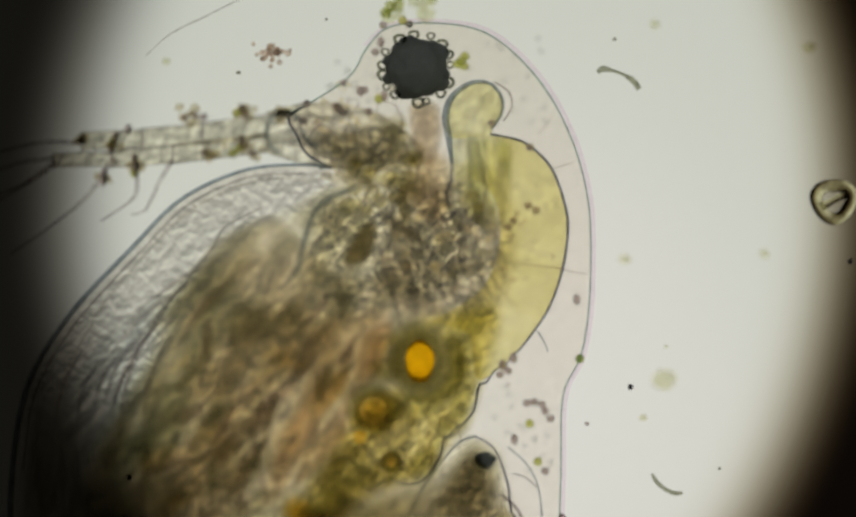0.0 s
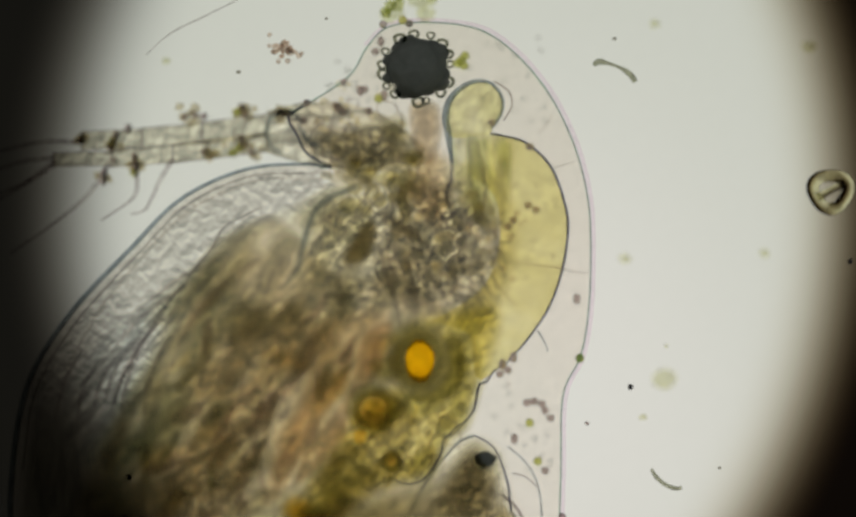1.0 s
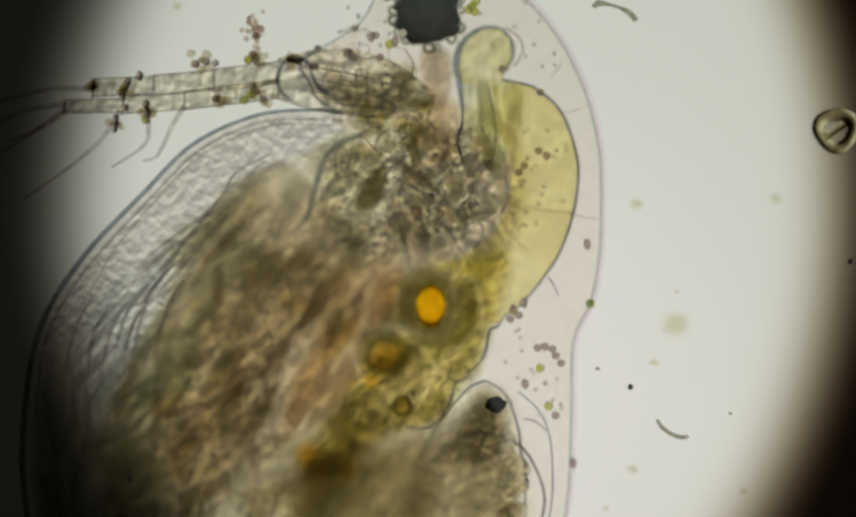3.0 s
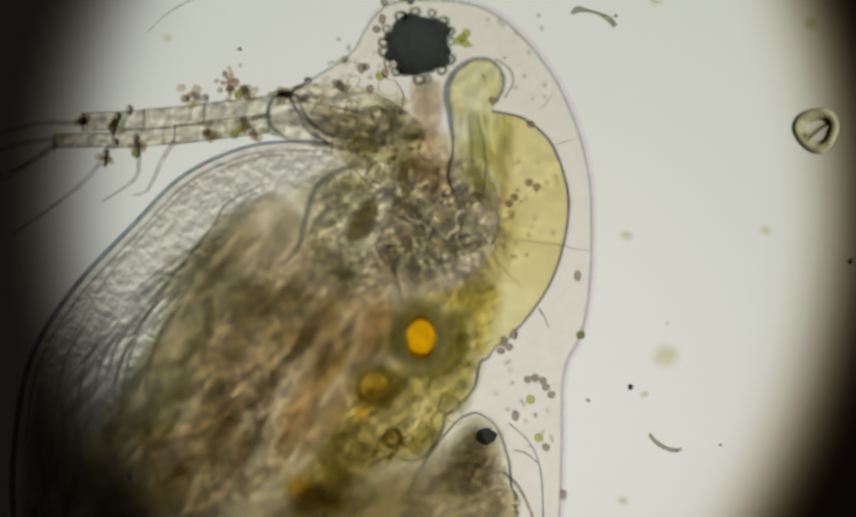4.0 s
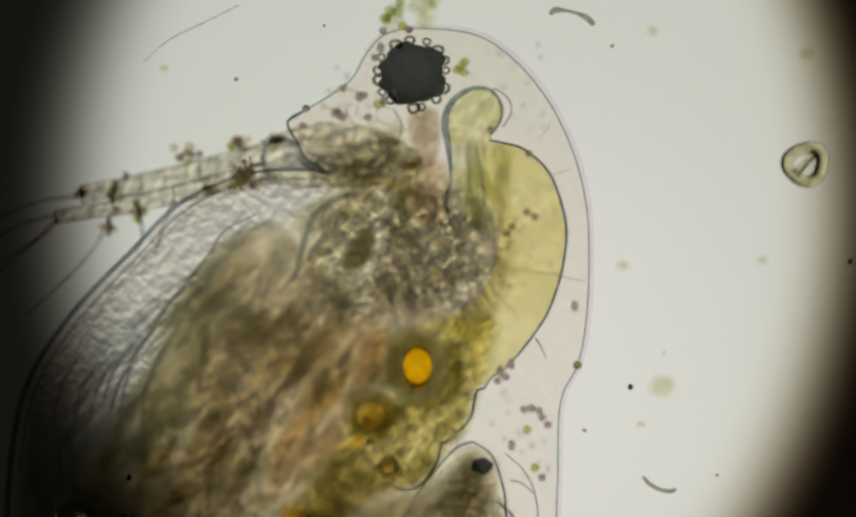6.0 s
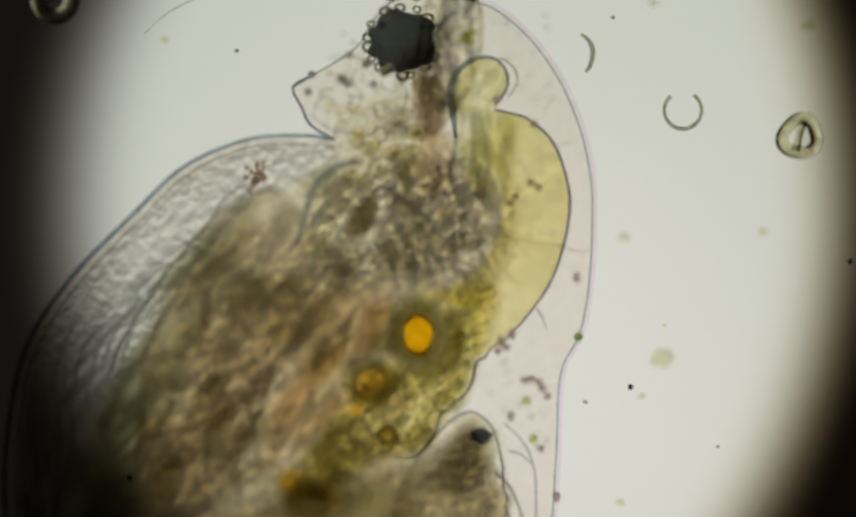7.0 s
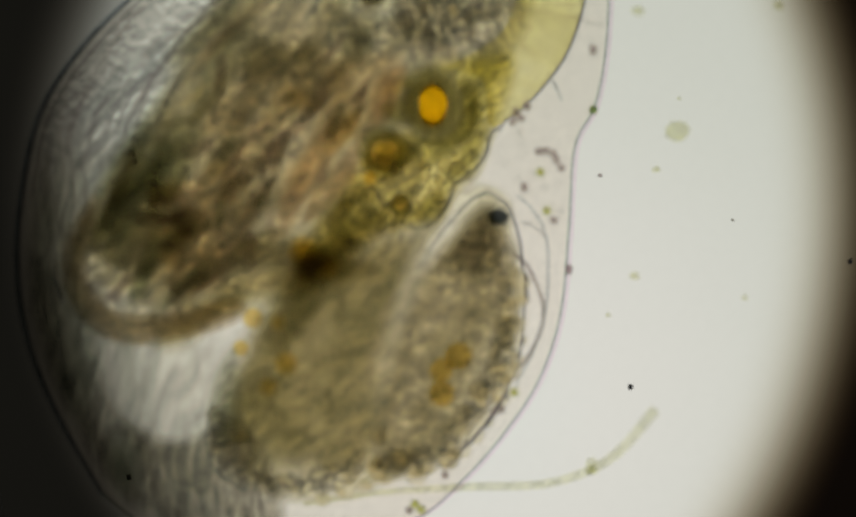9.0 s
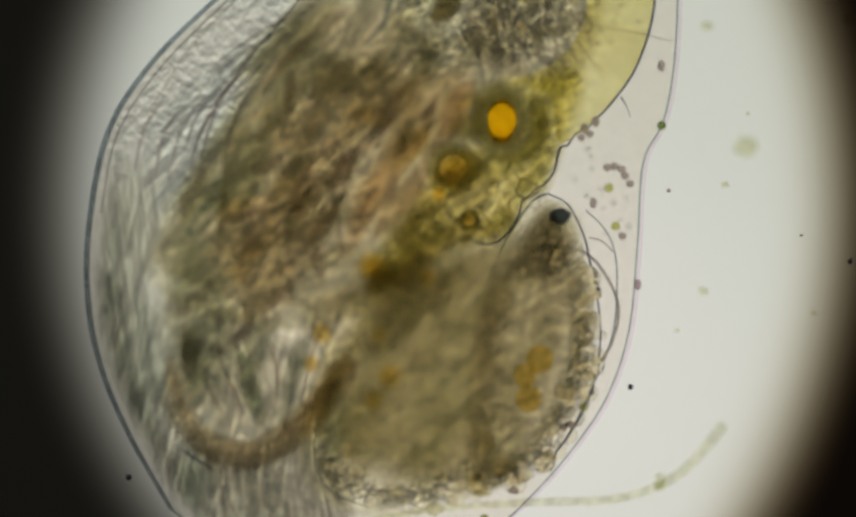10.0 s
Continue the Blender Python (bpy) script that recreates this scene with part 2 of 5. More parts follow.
M_MUSCLE = tissue("banded_muscle", [(0.36, (0.85, 0.82, 0.72)), (0.5, (0.925, 0.90, 0.82)), (0.62, (0.985, 0.965, 0.90))], scale=13, stretch=(0.8, 1.2, 0.05), turn=-10, bump_scale=45, grain=0.05, cells=0.2, cell_scale=26, painted_relief=0.22, relief_scale=30)
M_CLEAR_LIMB = tissue("clear_limb", even((0.97, 0.95, 0.88), (0.89, 0.87, 0.79)), scale=14, bump_scale=45, grain=0.08, painted_relief=0.24, relief_scale=36)
M_PINK = tissue("pink_nerve", even((0.87, 0.80, 0.69), (0.78, 0.71, 0.61)), scale=15, bump_scale=60, grain=0.06, painted_relief=0.16, relief_scale=26)
M_EYE = solid("black_eye_pigment", (0.23, 0.245, 0.205), (0.27, 0.285, 0.24), 60, 0.9)
M_BEAD = tissue("dark_walled_lens_bead", even((0.56, 0.57, 0.50), (0.42, 0.44, 0.40)), scale=20, grain=0.1)
M_DARKSPOT = tissue("dark_brown_gland", even((0.865, 0.84, 0.77), (0.76, 0.735, 0.655)), scale=30, grain=0.12, painted_relief=0.26, relief_scale=50)
M_ORANGE = tissue("orange_oil", even((1.0, 0.77, 0.10), (0.98, 0.70, 0.06)), scale=10, grain=0.05)
M_AMBER = tissue("amber_oil", even((1.0, 0.91, 0.60), (0.97, 0.86, 0.52)), scale=14, grain=0.06)
M_AMBERFAINT = tissue("thin_amber_oil", even((0.98, 0.925, 0.78), (0.945, 0.875, 0.70)), scale=14, grain=0.08)
M_AMBER_DULL = tissue("dull_amber_oil", even((0.87, 0.765, 0.42), (0.81, 0.70, 0.36)), scale=14, grain=0.04)
M_VALVE_LOW = tissue("streaked_lower_valve", [(0.36, (0.88, 0.89, 0.86)), (0.62, (0.975, 0.97, 0.95))], scale=14, detail=4, stretch=(1.7, 0.25, 0.05), turn=12, bump_scale=40, grain=0.04, painted_relief=0.2, relief_scale=26)
M_HALO_SOFT = tissue("thin_olive_halo", even((0.71, 0.69, 0.49), (0.63, 0.61, 0.42)), scale=14, grain=0.06)
M_ORANGE_SOFT = tissue("blurred_orange_oil", even((1.0, 0.91, 0.60), (0.99, 0.87, 0.52)), scale=14, grain=0.04)
M_JAW = tissue("dark_jaw", even((0.60, 0.56, 0.44), (0.48, 0.45, 0.34)), scale=18, grain=0.12)
M_ORANGE_DEEP = tissue("deep_orange_oil", even((1.0, 0.84, 0.36), (0.97, 0.79, 0.30)), scale=14, grain=0.04)
M_HALO = tissue("olive_halo", even((0.52, 0.49, 0.29), (0.43, 0.40, 0.23)), scale=10, grain=0.1)
M_EMBRYO = tissue("embryo_tissue", [(0.36, (0.66, 0.62, 0.505)), (0.5, (0.735, 0.695, 0.575)), (0.64, (0.83, 0.79, 0.67))], scale=20, detail=4, stretch=(1, 1, 0.05), bump_scale=60, grain=0.06, cells=0.12, cell_scale=28, veins=0.10, vein_scale=20, vein_width=0.03, painted_relief=0.11, relief_scale=36)
M_EMBRYO_DEEP = tissue("deep_embryo_tissue", [(0.36, (0.52, 0.49, 0.355)), (0.5, (0.60, 0.565, 0.43)), (0.64, (0.70, 0.655, 0.52))], scale=7, detail=3, stretch=(1.3, 0.8, 0.05), turn=-35, bump_scale=30, grain=0.05, painted_relief=0.08, relief_scale=22)
M_ABDOMEN = tissue("dark_olive_abdomen", [(0.38, (0.76, 0.73, 0.585)), (0.62, (0.89, 0.855, 0.72))], scale=8, detail=3, stretch=(1.6, 0.6, 0.05), turn=-55, bump_scale=45, grain=0.06, painted_relief=0.08, relief_scale=26)
M_HIND = tissue("pale_folded_limbs", [(0.36, (0.73, 0.71, 0.635)), (0.5, (0.88, 0.85, 0.765)), (0.64, (1.0, 0.985, 0.93))], scale=11, detail=4, stretch=(1.4, 0.65, 0.05), turn=-5, bump_scale=50, grain=0.05, painted_relief=0.24, relief_scale=22)
M_SPOT = tissue("olive_brown_shade", [(0.34, (0.73, 0.71, 0.63)), (0.66, (0.86, 0.84, 0.77))], scale=10, detail=3, stretch=(1.5, 0.6, 0.05), turn=-35, bump_scale=40, grain=0.05)
M_RUST = tissue("rust_brown_tissue", [(0.34, (0.915, 0.83, 0.715)), (0.66, (0.98, 0.925, 0.845))], scale=10, detail=3, stretch=(1.3, 0.7, 0.05), turn=-35, bump_scale=40, grain=0.05)
M_STRAND = tissue("grey_violet_strand", even((0.80, 0.79, 0.80), (0.70, 0.69, 0.72)), scale=25, grain=0.15)
M_YOLK = tissue("yolk_cell", even((1.0, 0.99, 0.95), (0.96, 0.94, 0.87)), scale=25, ior=1.03, grain=0.04)
M_YOLK_LAYER = tissue("packed_yolk_cells", [(0.38, (0.92, 0.895, 0.83)), (0.62, (1.0, 0.99, 0.95))], scale=22, bump_scale=60, grain=0.05, cells=0.32, cell_scale=30, painted_relief=0.34, relief_scale=44)
M_CELL = tissue("algal_cell_brown", even((0.82, 0.76, 0.75), (0.69, 0.63, 0.62)), scale=60, ior=1.12, grain=0.15)
M_CELL_GREEN = tissue("algal_cell_green", even((0.88, 0.89, 0.56), (0.76, 0.79, 0.42)), scale=60, ior=1.09, grain=0.15)
M_CLUMP = tissue("brown_green_clump", even((0.92, 0.89, 0.80), (0.83, 0.79, 0.69)), scale=50, grain=0.15)
M_GREY = tissue("grey_clump", even((0.66, 0.64, 0.58), (0.48, 0.46, 0.40)), scale=45, ior=1.03, grain=0.2)
M_WORM = tissue("grey_green_rod", even((0.74, 0.74, 0.64), (0.56, 0.57, 0.50)), scale=40, ior=1.025, grain=0.2)
M_FILAMENT = tissue("green_filament", even((0.84, 0.85, 0.62), (0.72, 0.74, 0.50)), scale=20, grain=0.15)
M_THREAD = tissue("pale_green_thread", even((0.97, 0.97, 0.90), (0.93, 0.935, 0.83)), scale=30, grain=0.12)
M_FAINT = tissue("faint_debris", even((0.945, 0.945, 0.84), (0.91, 0.91, 0.77)), scale=40, grain=0.1)
M_BROWN = tissue("brown_debris", even((0.95, 0.90, 0.86), (0.84, 0.76, 0.70)), scale=50, ior=1.01, grain=0.15)
M_BUBBLE = tissue("thick_walled_cell", even((0.91, 0.895, 0.77), (0.81, 0.79, 0.62)), scale=30, ior=1.05, grain=0.15)
M_DUST = solid("dark_dust", (0.01, 0.012, 0.012), (0.03, 0.03, 0.03))


# ---- building helpers ----
ORIGIN = (1063.0, 657.0)


def L(x, y):
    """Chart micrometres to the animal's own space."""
    return ((x - ORIGIN[0]) * 0.001, (ORIGIN[1] - y) * 0.001)


def W(x, y, z=0.0):
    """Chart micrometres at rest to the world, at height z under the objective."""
    k = 0.001 * (CAM_Z - z) / CAM_Z
    return ((x - 784) * k, (473.5 - y) * k, z)


def spline(pts, closed, step):
    p = [np.array(q, float) for q in pts]
    n = len(p)
    out = []
    for i in range(n if closed else n - 1):
        a = p[(i - 1) % n] if closed or i > 0 else 2 * p[0] - p[1]
        b, c = p[i], p[(i + 1) % n]
        d = p[(i + 2) % n] if closed or i + 2 < n else 2 * c - b
        k = max(2, int(np.linalg.norm(c - b) / step))
        for s in np.arange(k) / k:
            out.append(0.5 * (2 * b + (c - a) * s + (2 * a - 5 * b + 4 * c - d) * s * s + (3 * b - a - 3 * c + d) * s ** 3))
    if not closed:
        out.append(p[-1])
    return np.array(out)


def mesh_of(name, verts, faces, material, thick=None):
    me = bpy.data.meshes.new(name)
    me.from_pydata([tuple(v) for v in verts], [], [tuple(f) for f in faces])
    me.polygons.foreach_set("use_smooth", [True] * len(me.polygons))
    me.materials.append(material)
    me.update()
    return full(me, thick)


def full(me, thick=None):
    """Painted density of the tissue at each vertex, from 0 at the rim to 1."""
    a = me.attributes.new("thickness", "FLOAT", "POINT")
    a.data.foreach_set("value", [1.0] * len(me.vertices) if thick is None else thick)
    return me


def part(name, me, parent=None, at=(0, 0, 0), label=""):
    ob = new(name, me)
    ob.location = at
    if parent is not None:
        ob.parent = parent
    if label:
        ob["label"] = label
    return ob


def pillow(name, outline, z, high, rim, material, step=0.02, wave=0.0, wave_scale=8.0, pivot=(0, 0), sink=1.0, fade=0.0, ramp=None):
    """A closed domed body over an outline: rounded at its rim, full inside."""
    from mathutils.geometry import delaunay_2d_cdt
    ring = spline([L(*q) for q in outline], True, step * 0.6)
    lo, hi = ring.min(0), ring.max(0)
    gx, gy = np.meshgrid(np.arange(lo[0], hi[0], step), np.arange(lo[1], hi[1], step * 0.87))
    gx = gx + (np.arange(gx.shape[0])[:, None] % 2) * step / 2
    g = np.stack([gx.ravel(), gy.ravel()], 1)
    a, b = ring, np.roll(ring, -1, 0)
    # rows of points that follow the rim, then an even net inside
    along = np.roll(ring, -1, 0) - np.roll(ring, 1, 0)
    side = np.stack([-along[:, 1], along[:, 0]], 1) / (np.linalg.norm(along, axis=1)[:, None] + 1e-9)
    area = np.sum(a[:, 0] * b[:, 1] - b[:, 0] * a[:, 1])
    side = side if area > 0 else -side
    offs = [rim * q for q in (0.03, 0.09, 0.18, 0.3, 0.45)]
    need = np.concatenate([np.full(len(g), offs[-1] + step * 0.5)] + [np.full(len(ring), o * 0.97) for o in offs])
    g = np.concatenate([g] + [ring + side * o for o in offs])
    cross = np.zeros(len(g), bool)
    dist = np.full(len(g), 9.0)
    for (ax, ay), (bx, by) in zip(a, b):
        if ay != by:
            side = (ay > g[:, 1]) != (by > g[:, 1])
            cross ^= side & (g[:, 0] < (bx - ax) * (g[:, 1] - ay) / (by - ay) + ax)
        ex, ey = bx - ax, by - ay
        u = np.clip(((g[:, 0] - ax) * ex + (g[:, 1] - ay) * ey) / (ex * ex + ey * ey + 1e-12), 0, 1)
        dist = np.minimum(dist, np.hypot(g[:, 0] - ax - u * ex, g[:, 1] - ay - u * ey))
    keep = cross & (dist > need)
    g, dist = g[keep], dist[keep]
    n = len(ring)
    flat = [Vector(q) for q in ring] + [Vector(q) for q in g]
    vs, _, fs, came, _, _ = delaunay_2d_cdt(flat, [(i, (i + 1) % n) for i in range(n)], [], 1, 1e-6)
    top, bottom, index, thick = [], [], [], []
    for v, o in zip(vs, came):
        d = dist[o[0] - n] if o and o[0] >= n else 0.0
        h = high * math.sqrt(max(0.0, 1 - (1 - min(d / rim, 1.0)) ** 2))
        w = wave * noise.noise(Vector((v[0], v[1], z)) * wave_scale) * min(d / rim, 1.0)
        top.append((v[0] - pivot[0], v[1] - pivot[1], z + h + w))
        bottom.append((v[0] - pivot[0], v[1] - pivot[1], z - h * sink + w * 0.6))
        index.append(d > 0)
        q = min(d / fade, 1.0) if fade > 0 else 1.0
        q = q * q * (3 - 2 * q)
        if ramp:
            # painted density falls from the second of two points towards the first
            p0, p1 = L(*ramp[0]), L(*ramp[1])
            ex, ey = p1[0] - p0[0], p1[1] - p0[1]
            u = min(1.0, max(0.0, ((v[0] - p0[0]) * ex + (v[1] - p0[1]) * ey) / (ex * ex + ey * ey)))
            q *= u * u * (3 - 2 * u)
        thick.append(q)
    m = len(top)
    under = []
    extra = []
    for k in range(m):
        if index[k]:
            under.append(m + len(extra))
            extra.append(bottom[k])
            thick.append(thick[k])
        else:
            under.append(k)
    faces = []
    for f in fs:
        faces.append(tuple(f))
        low = tuple(under[k] for k in reversed(f))
        if set(low) != set(f):
            faces.append(low)
    return mesh_of(name, top + extra, faces, material, thick)


def tube(name, pts, radii, material, sides=6, step=0.02, smooth=True):
    """A round strand through points (x, y, z), with radii along it."""
    line = spline(pts, False, step) if smooth else np.array(pts, float)
    k = len(line)
    r = np.interp(np.linspace(0, 1, k), np.linspace(0, 1, len(radii)), radii)
    verts, faces = [], []
    for i in range(k):
        d = line[min(i + 1, k - 1)] - line[max(i - 1, 0)]
        d = d / (np.linalg.norm(d) + 1e-9)
        u = np.cross(d, (0, 0, 1.0))
        if np.linalg.norm(u) < 1e-4:
            u = np.cross(d, (0, 1.0, 0))
        u = u / np.linalg.norm(u)
        v = np.cross(u, d)
        for s in range(sides):
            a = 2 * math.pi * s / sides
            verts.append(line[i] + r[i] * (math.cos(a) * u + math.sin(a) * v))
    for i in range(k - 1):
        for s in range(sides):
            q = (s + 1) % sides
            faces.append((i * sides + s, i * sides + q, (i + 1) * sides + q, (i + 1) * sides + s))
    faces.append(tuple(range(sides - 1, -1, -1)))
    faces.append(tuple((k - 1) * sides + s for s in range(sides)))
    return mesh_of(name, verts, faces, material)


def blob(name, radii, material, rough=0.0, scale=3.0, seed=0.0, level=3):
    """A rounded lump, uneven by rough."""
    bm = bmesh.new()
    bmesh.ops.create_icosphere(bm, subdivisions=level, radius=1.0)
    for v in bm.verts:
        k = 1 + rough * noise.noise(v.co * scale + Vector((seed, seed * 1.7, 3.1)))
        v.co = Vector((v.co.x * radii[0] * k, v.co.y * radii[1] * k, v.co.z * radii[2] * k))
    me = bpy.data.meshes.new(name)
    bm.to_mesh(me)
    bm.free()
    me.polygons.foreach_set("use_smooth", [True] * len(me.polygons))
    me.materials.append(material)
    return full(me)


def lumps(name, count, spread, size, material, seed):
    """A clump of several small lumps grown together."""
    rng = random.Random(seed)
    verts, faces = [], []
    for _ in range(count):
        bm = bmesh.new()
        bmesh.ops.create_icosphere(bm, subdivisions=2, radius=1.0)
        c = [rng.gauss(0, s) for s in spread]
        r = size * rng.uniform(0.6, 1.3)
        base = len(verts)
        for v in bm.verts:
            k = r * (1 + 0.4 * noise.noise(v.co * 2 + Vector((rng.random(), seed, 0))))
            verts.append((c[0] + v.co.x * k, c[1] + v.co.y * k, c[2] + v.co.z * k))
        faces += [tuple(base + v.index for v in f.verts) for f in bm.faces]
        bm.free()
    return mesh_of(name, verts, faces, material)


def ring_mesh(name, big, small, material, gap=0.0, squash=1.0, wobble=0.0):
    if gap == 0:
        verts, faces = [], []
        for k in range(48):
            a = k * math.pi / 24
            r = big * (1 + wobble * math.sin(3 * a))
            for c in range(10):
                b = c * math.pi / 5
                q = r + small * math.cos(b)
                verts.append((q * math.cos(a), q * math.sin(a) * squash, small * math.sin(b)))
                d = 10 * ((k + 1) % 48)
                faces.append((10 * k + c, d + c, d + (c + 1) % 10, 10 * k + (c + 1) % 10))
        return mesh_of(name, verts, faces, material)
    pts = []
    for k in range(25):
        a = radians(gap / 2 + (360 - gap) * k / 24 - 90)
        r = big * (1 + wobble * math.sin(3 * a))
        pts.append((r * math.cos(a), r * math.sin(a) * squash, small * 0.3 * math.sin(2 * a)))
    return tube(name, pts, [small, small * 0.85, small * 1.1, small * 0.9, small], material, 10, 0.01)


# ---- the microscope: lamp, diaphragm, slide ----
def disc(name, half, thick, material, sides=96, hole=None):
    verts, faces = [], []
    rings = [half, half] if hole is None else [half, half, hole, hole]
    zs = [0, -thick] if hole is None else [0, -thick, -thick, 0]
    for (hx, hy), z in zip(rings, zs):
        for s in range(sides):
            a = 2 * math.pi * s / sides
            verts.append((hx * math.cos(a), hy * math.sin(a), z))
    k = len(rings)
    for i in range(k if hole else k - 1):
        for s in range(sides):
            q = (s + 1) % sides
            j = (i + 1) % k
            faces.append((i * sides + s, j * sides + s, j * sides + q, i * sides + q))
    if hole is None:
        faces.append(tuple(range(sides)))
        faces.append(tuple(range(2 * sides - 1, sides - 1, -1)))
    me = mesh_of(name, verts, faces, material)
    me.polygons.foreach_set("use_smooth", [False] * len(me.polygons))
    return me


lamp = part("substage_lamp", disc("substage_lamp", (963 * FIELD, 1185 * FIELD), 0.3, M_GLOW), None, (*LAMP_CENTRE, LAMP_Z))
tagged(lamp, "glowing frosted lamp lens under the glass slide", "lamp", kind="structure")
iris = part("field_diaphragm", disc("field_diaphragm", (12, 12), 0.1, M_BLACK, hole=(956 * FIELD, 1178 * FIELD)), None, (*LAMP_CENTRE, LAMP_Z + 0.02))
tagged(iris, "matt black metal field diaphragm round the lamp lens", "diaphragm", kind="structure")

SLIDE_TOP = -0.26


def slide_mesh():
    bm = bmesh.new()
    bmesh.ops.create_cube(bm, size=1.0)
    for v in bm.verts:
        v.co = Vector((v.co.x * 76, v.co.y * 26, v.co.z * 1.0 - 0.5))
    bmesh.ops.bevel(bm, geom=bm.edges[:], offset=0.08, segments=2, affect="EDGES")
    me = bpy.data.meshes.new("microscope_slide")
    bm.to_mesh(me)
    bm.free()
    me.materials.append(M_GLASS)
    return full(me)


slide = part("microscope_slide", slide_mesh(), None, (0, 0, SLIDE_TOP))
tagged(slide, "clear glass microscope slide over the lamp", "slide")

# ---- the water flea ----
flea = new("water_flea")
tagged(flea, "translucent water flea lying on its side with yellow gut", "water flea")

BODY = [(528, 214), (566, 190), (640, 140), (672, 88), (712, 50), (790, 42), (880, 56), (950, 105), (1010, 180), (1053, 270), (1076, 360), (1082, 440), (1079, 560), (1064, 652), (1031, 728),
        (1027, 880), (1018, 1035), (984, 1155), (928, 1250), (858, 1338), (772, 1418), (620, 1480), (470, 1515), (320, 1480), (195, 1398), (110, 1261), (55, 1143), (26, 1023), (22, 884),
        (50, 712), (126, 580), (242, 455), (335, 364), (450, 312), (555, 302), (606, 308), (562, 282), (545, 250)]
shell = part("carapace", pillow("carapace", BODY, 0.0, 0.215, 0.16, M_SHELL, 0.03), flea, (0, 0, 0), "clear colourless head shield and carapace")


def rim_of(name, pts, radius, material, z=0.0, parent=flea, label=""):
    return part(name, tube(name, [(*L(*q[:2]), q[2] if len(q) > 2 else z) for q in pts], radius if isinstance(radius, list) else [radius], material, 6, 0.012), parent, (0, 0, 0), label)


# rim tints imitate refraction and colour fringe; the pink strand is added for it
rim_of("margin", BODY[:15] + BODY[15:25], 0.0016, M_RIM, 0, shell, "fine blue-green outline of the shell")
rim_of("margin", [(x + 5 * (x > 800) - 3 * (x < 700), y - 4 * (y < 400)) for x, y in BODY[3:22]], 0.0042, M_FRINGE_PINK, 0, shell, "faint pink strand imitating the lens's colour fringe round the shell")
rim_of("margin", BODY[24:36], [0.004, 0.0055, 0.0055, 0.0045, 0.003], M_EDGE, 0.06, shell, "blue-grey folded ventral edge")
rim_of("margin", [(606, 308), (562, 282), (545, 250), (528, 214), (566, 190)], 0.0024, M_RIM_DARK, 0.0, shell, "dark beak edge")

VALVE = [(604, 308), (555, 304), (450, 314), (335, 367), (242, 458), (128, 583), (52, 712), (30, 850), (195, 850), (222, 808), (266, 740), (305, 668), (345, 585), (395, 512), (446, 452), (505, 415), (600, 384), (622, 332)]
part("valve_lining", pillow("valve_lining", VALVE, 0.06, 0.005, 0.03, M_PEBBLE, 0.016, 0.0, 30, fade=0.014, ramp=((95, 850), (130, 690))), flea, (0, 0, 0), "clear pebbled upper edge of the valve")
VALVE_LOW = [(70, 690), (40, 770), (25, 884), (29, 1023), (58, 1143), (113, 1261), (198, 1396), (320, 1476), (470, 1510), (470, 1410), (340, 1330), (250, 1260), (185, 1180), (150, 1080), (135, 980), (180, 885), (230, 790), (250, 720), (160, 680)]
part("valve_lining", pillow("valve_lining", VALVE_LOW, 0.06, 0.005, 0.03, M_VALVE_LOW, 0.018, 0.0, 30, fade=0.03, ramp=((140, 690), (100, 860))), flea, (0, 0, 0), "clear streaked lower edge of the valve")
rim_of("fold_line", [(590, 330), (480, 330), (370, 372), (290, 440), (190, 560), (120, 680)], [0.0012], M_COMB, 0.11)
rim_of("fold_line", [(480, 380), (412, 416), (394, 448), (345, 512), (290, 583), (232, 680), (200, 760)], [0.0012, 0.002, 0.0014, 0.0018, 0.001], M_MEMBRANE, 0.06)
rim_of("fold_line", [(560, 318), (452, 326), (342, 378), (252, 468), (138, 593), (66, 718), (42, 860)], [0.0013, 0.0016, 0.0013], M_MEMBRANE, 0.05)
row = spline([(590, 318), (470, 331), (360, 381), (275, 456), (185, 562)], False, 9.0)
base_dot = blob("bristle_base", (0.0028, 0.0022, 0.002), M_HAIR, 0.2, 2, 1, 1)
for q in row[::1]:
    part("bristle_base", base_dot, shell, (*L(q[0] + random.uniform(-2, 2), q[1] + random.uniform(-2, 2)), 0.09))
for q in ([(330, 560), (280, 605), (245, 665), (225, 745), (222, 800)], [(300, 585), (250, 640), (218, 710), (205, 775)], [(262, 610), (215, 670), (190, 740)], [(370, 505), (310, 545), (250, 590), (200, 650)],
          [(420, 470), (350, 500), (290, 540), (240, 580)], [(225, 640), (185, 700), (168, 770)], [(180, 660), (150, 720), (140, 790)], [(340, 590), (300, 640), (275, 700), (262, 760)], [(150, 640), (115, 710), (100, 790)]):
    rim_of("valve_crease", q, [0.001, 0.0046, 0.0036, 0.001], M_HAIR, 0.1, shell, "curved grey crease of the valve")
FAN = [(112, 720), (190, 610), (280, 535), (370, 480), (405, 498), (355, 575), (315, 655), (276, 726), (226, 800), (180, 870), (120, 830)]
part("valve_fan", pillow("valve_fan", FAN, 0.09, 0.005, 0.03, M_FAN, 0.016, fade=0.02), flea, (0, 0, 0), "pale streaked inner side of the valve")
FLAP = [(215, 1255), (330, 1282), (420, 1235), (480, 1270), (540, 1390), (525, 1490), (440, 1500), (350, 1475), (280, 1410)]
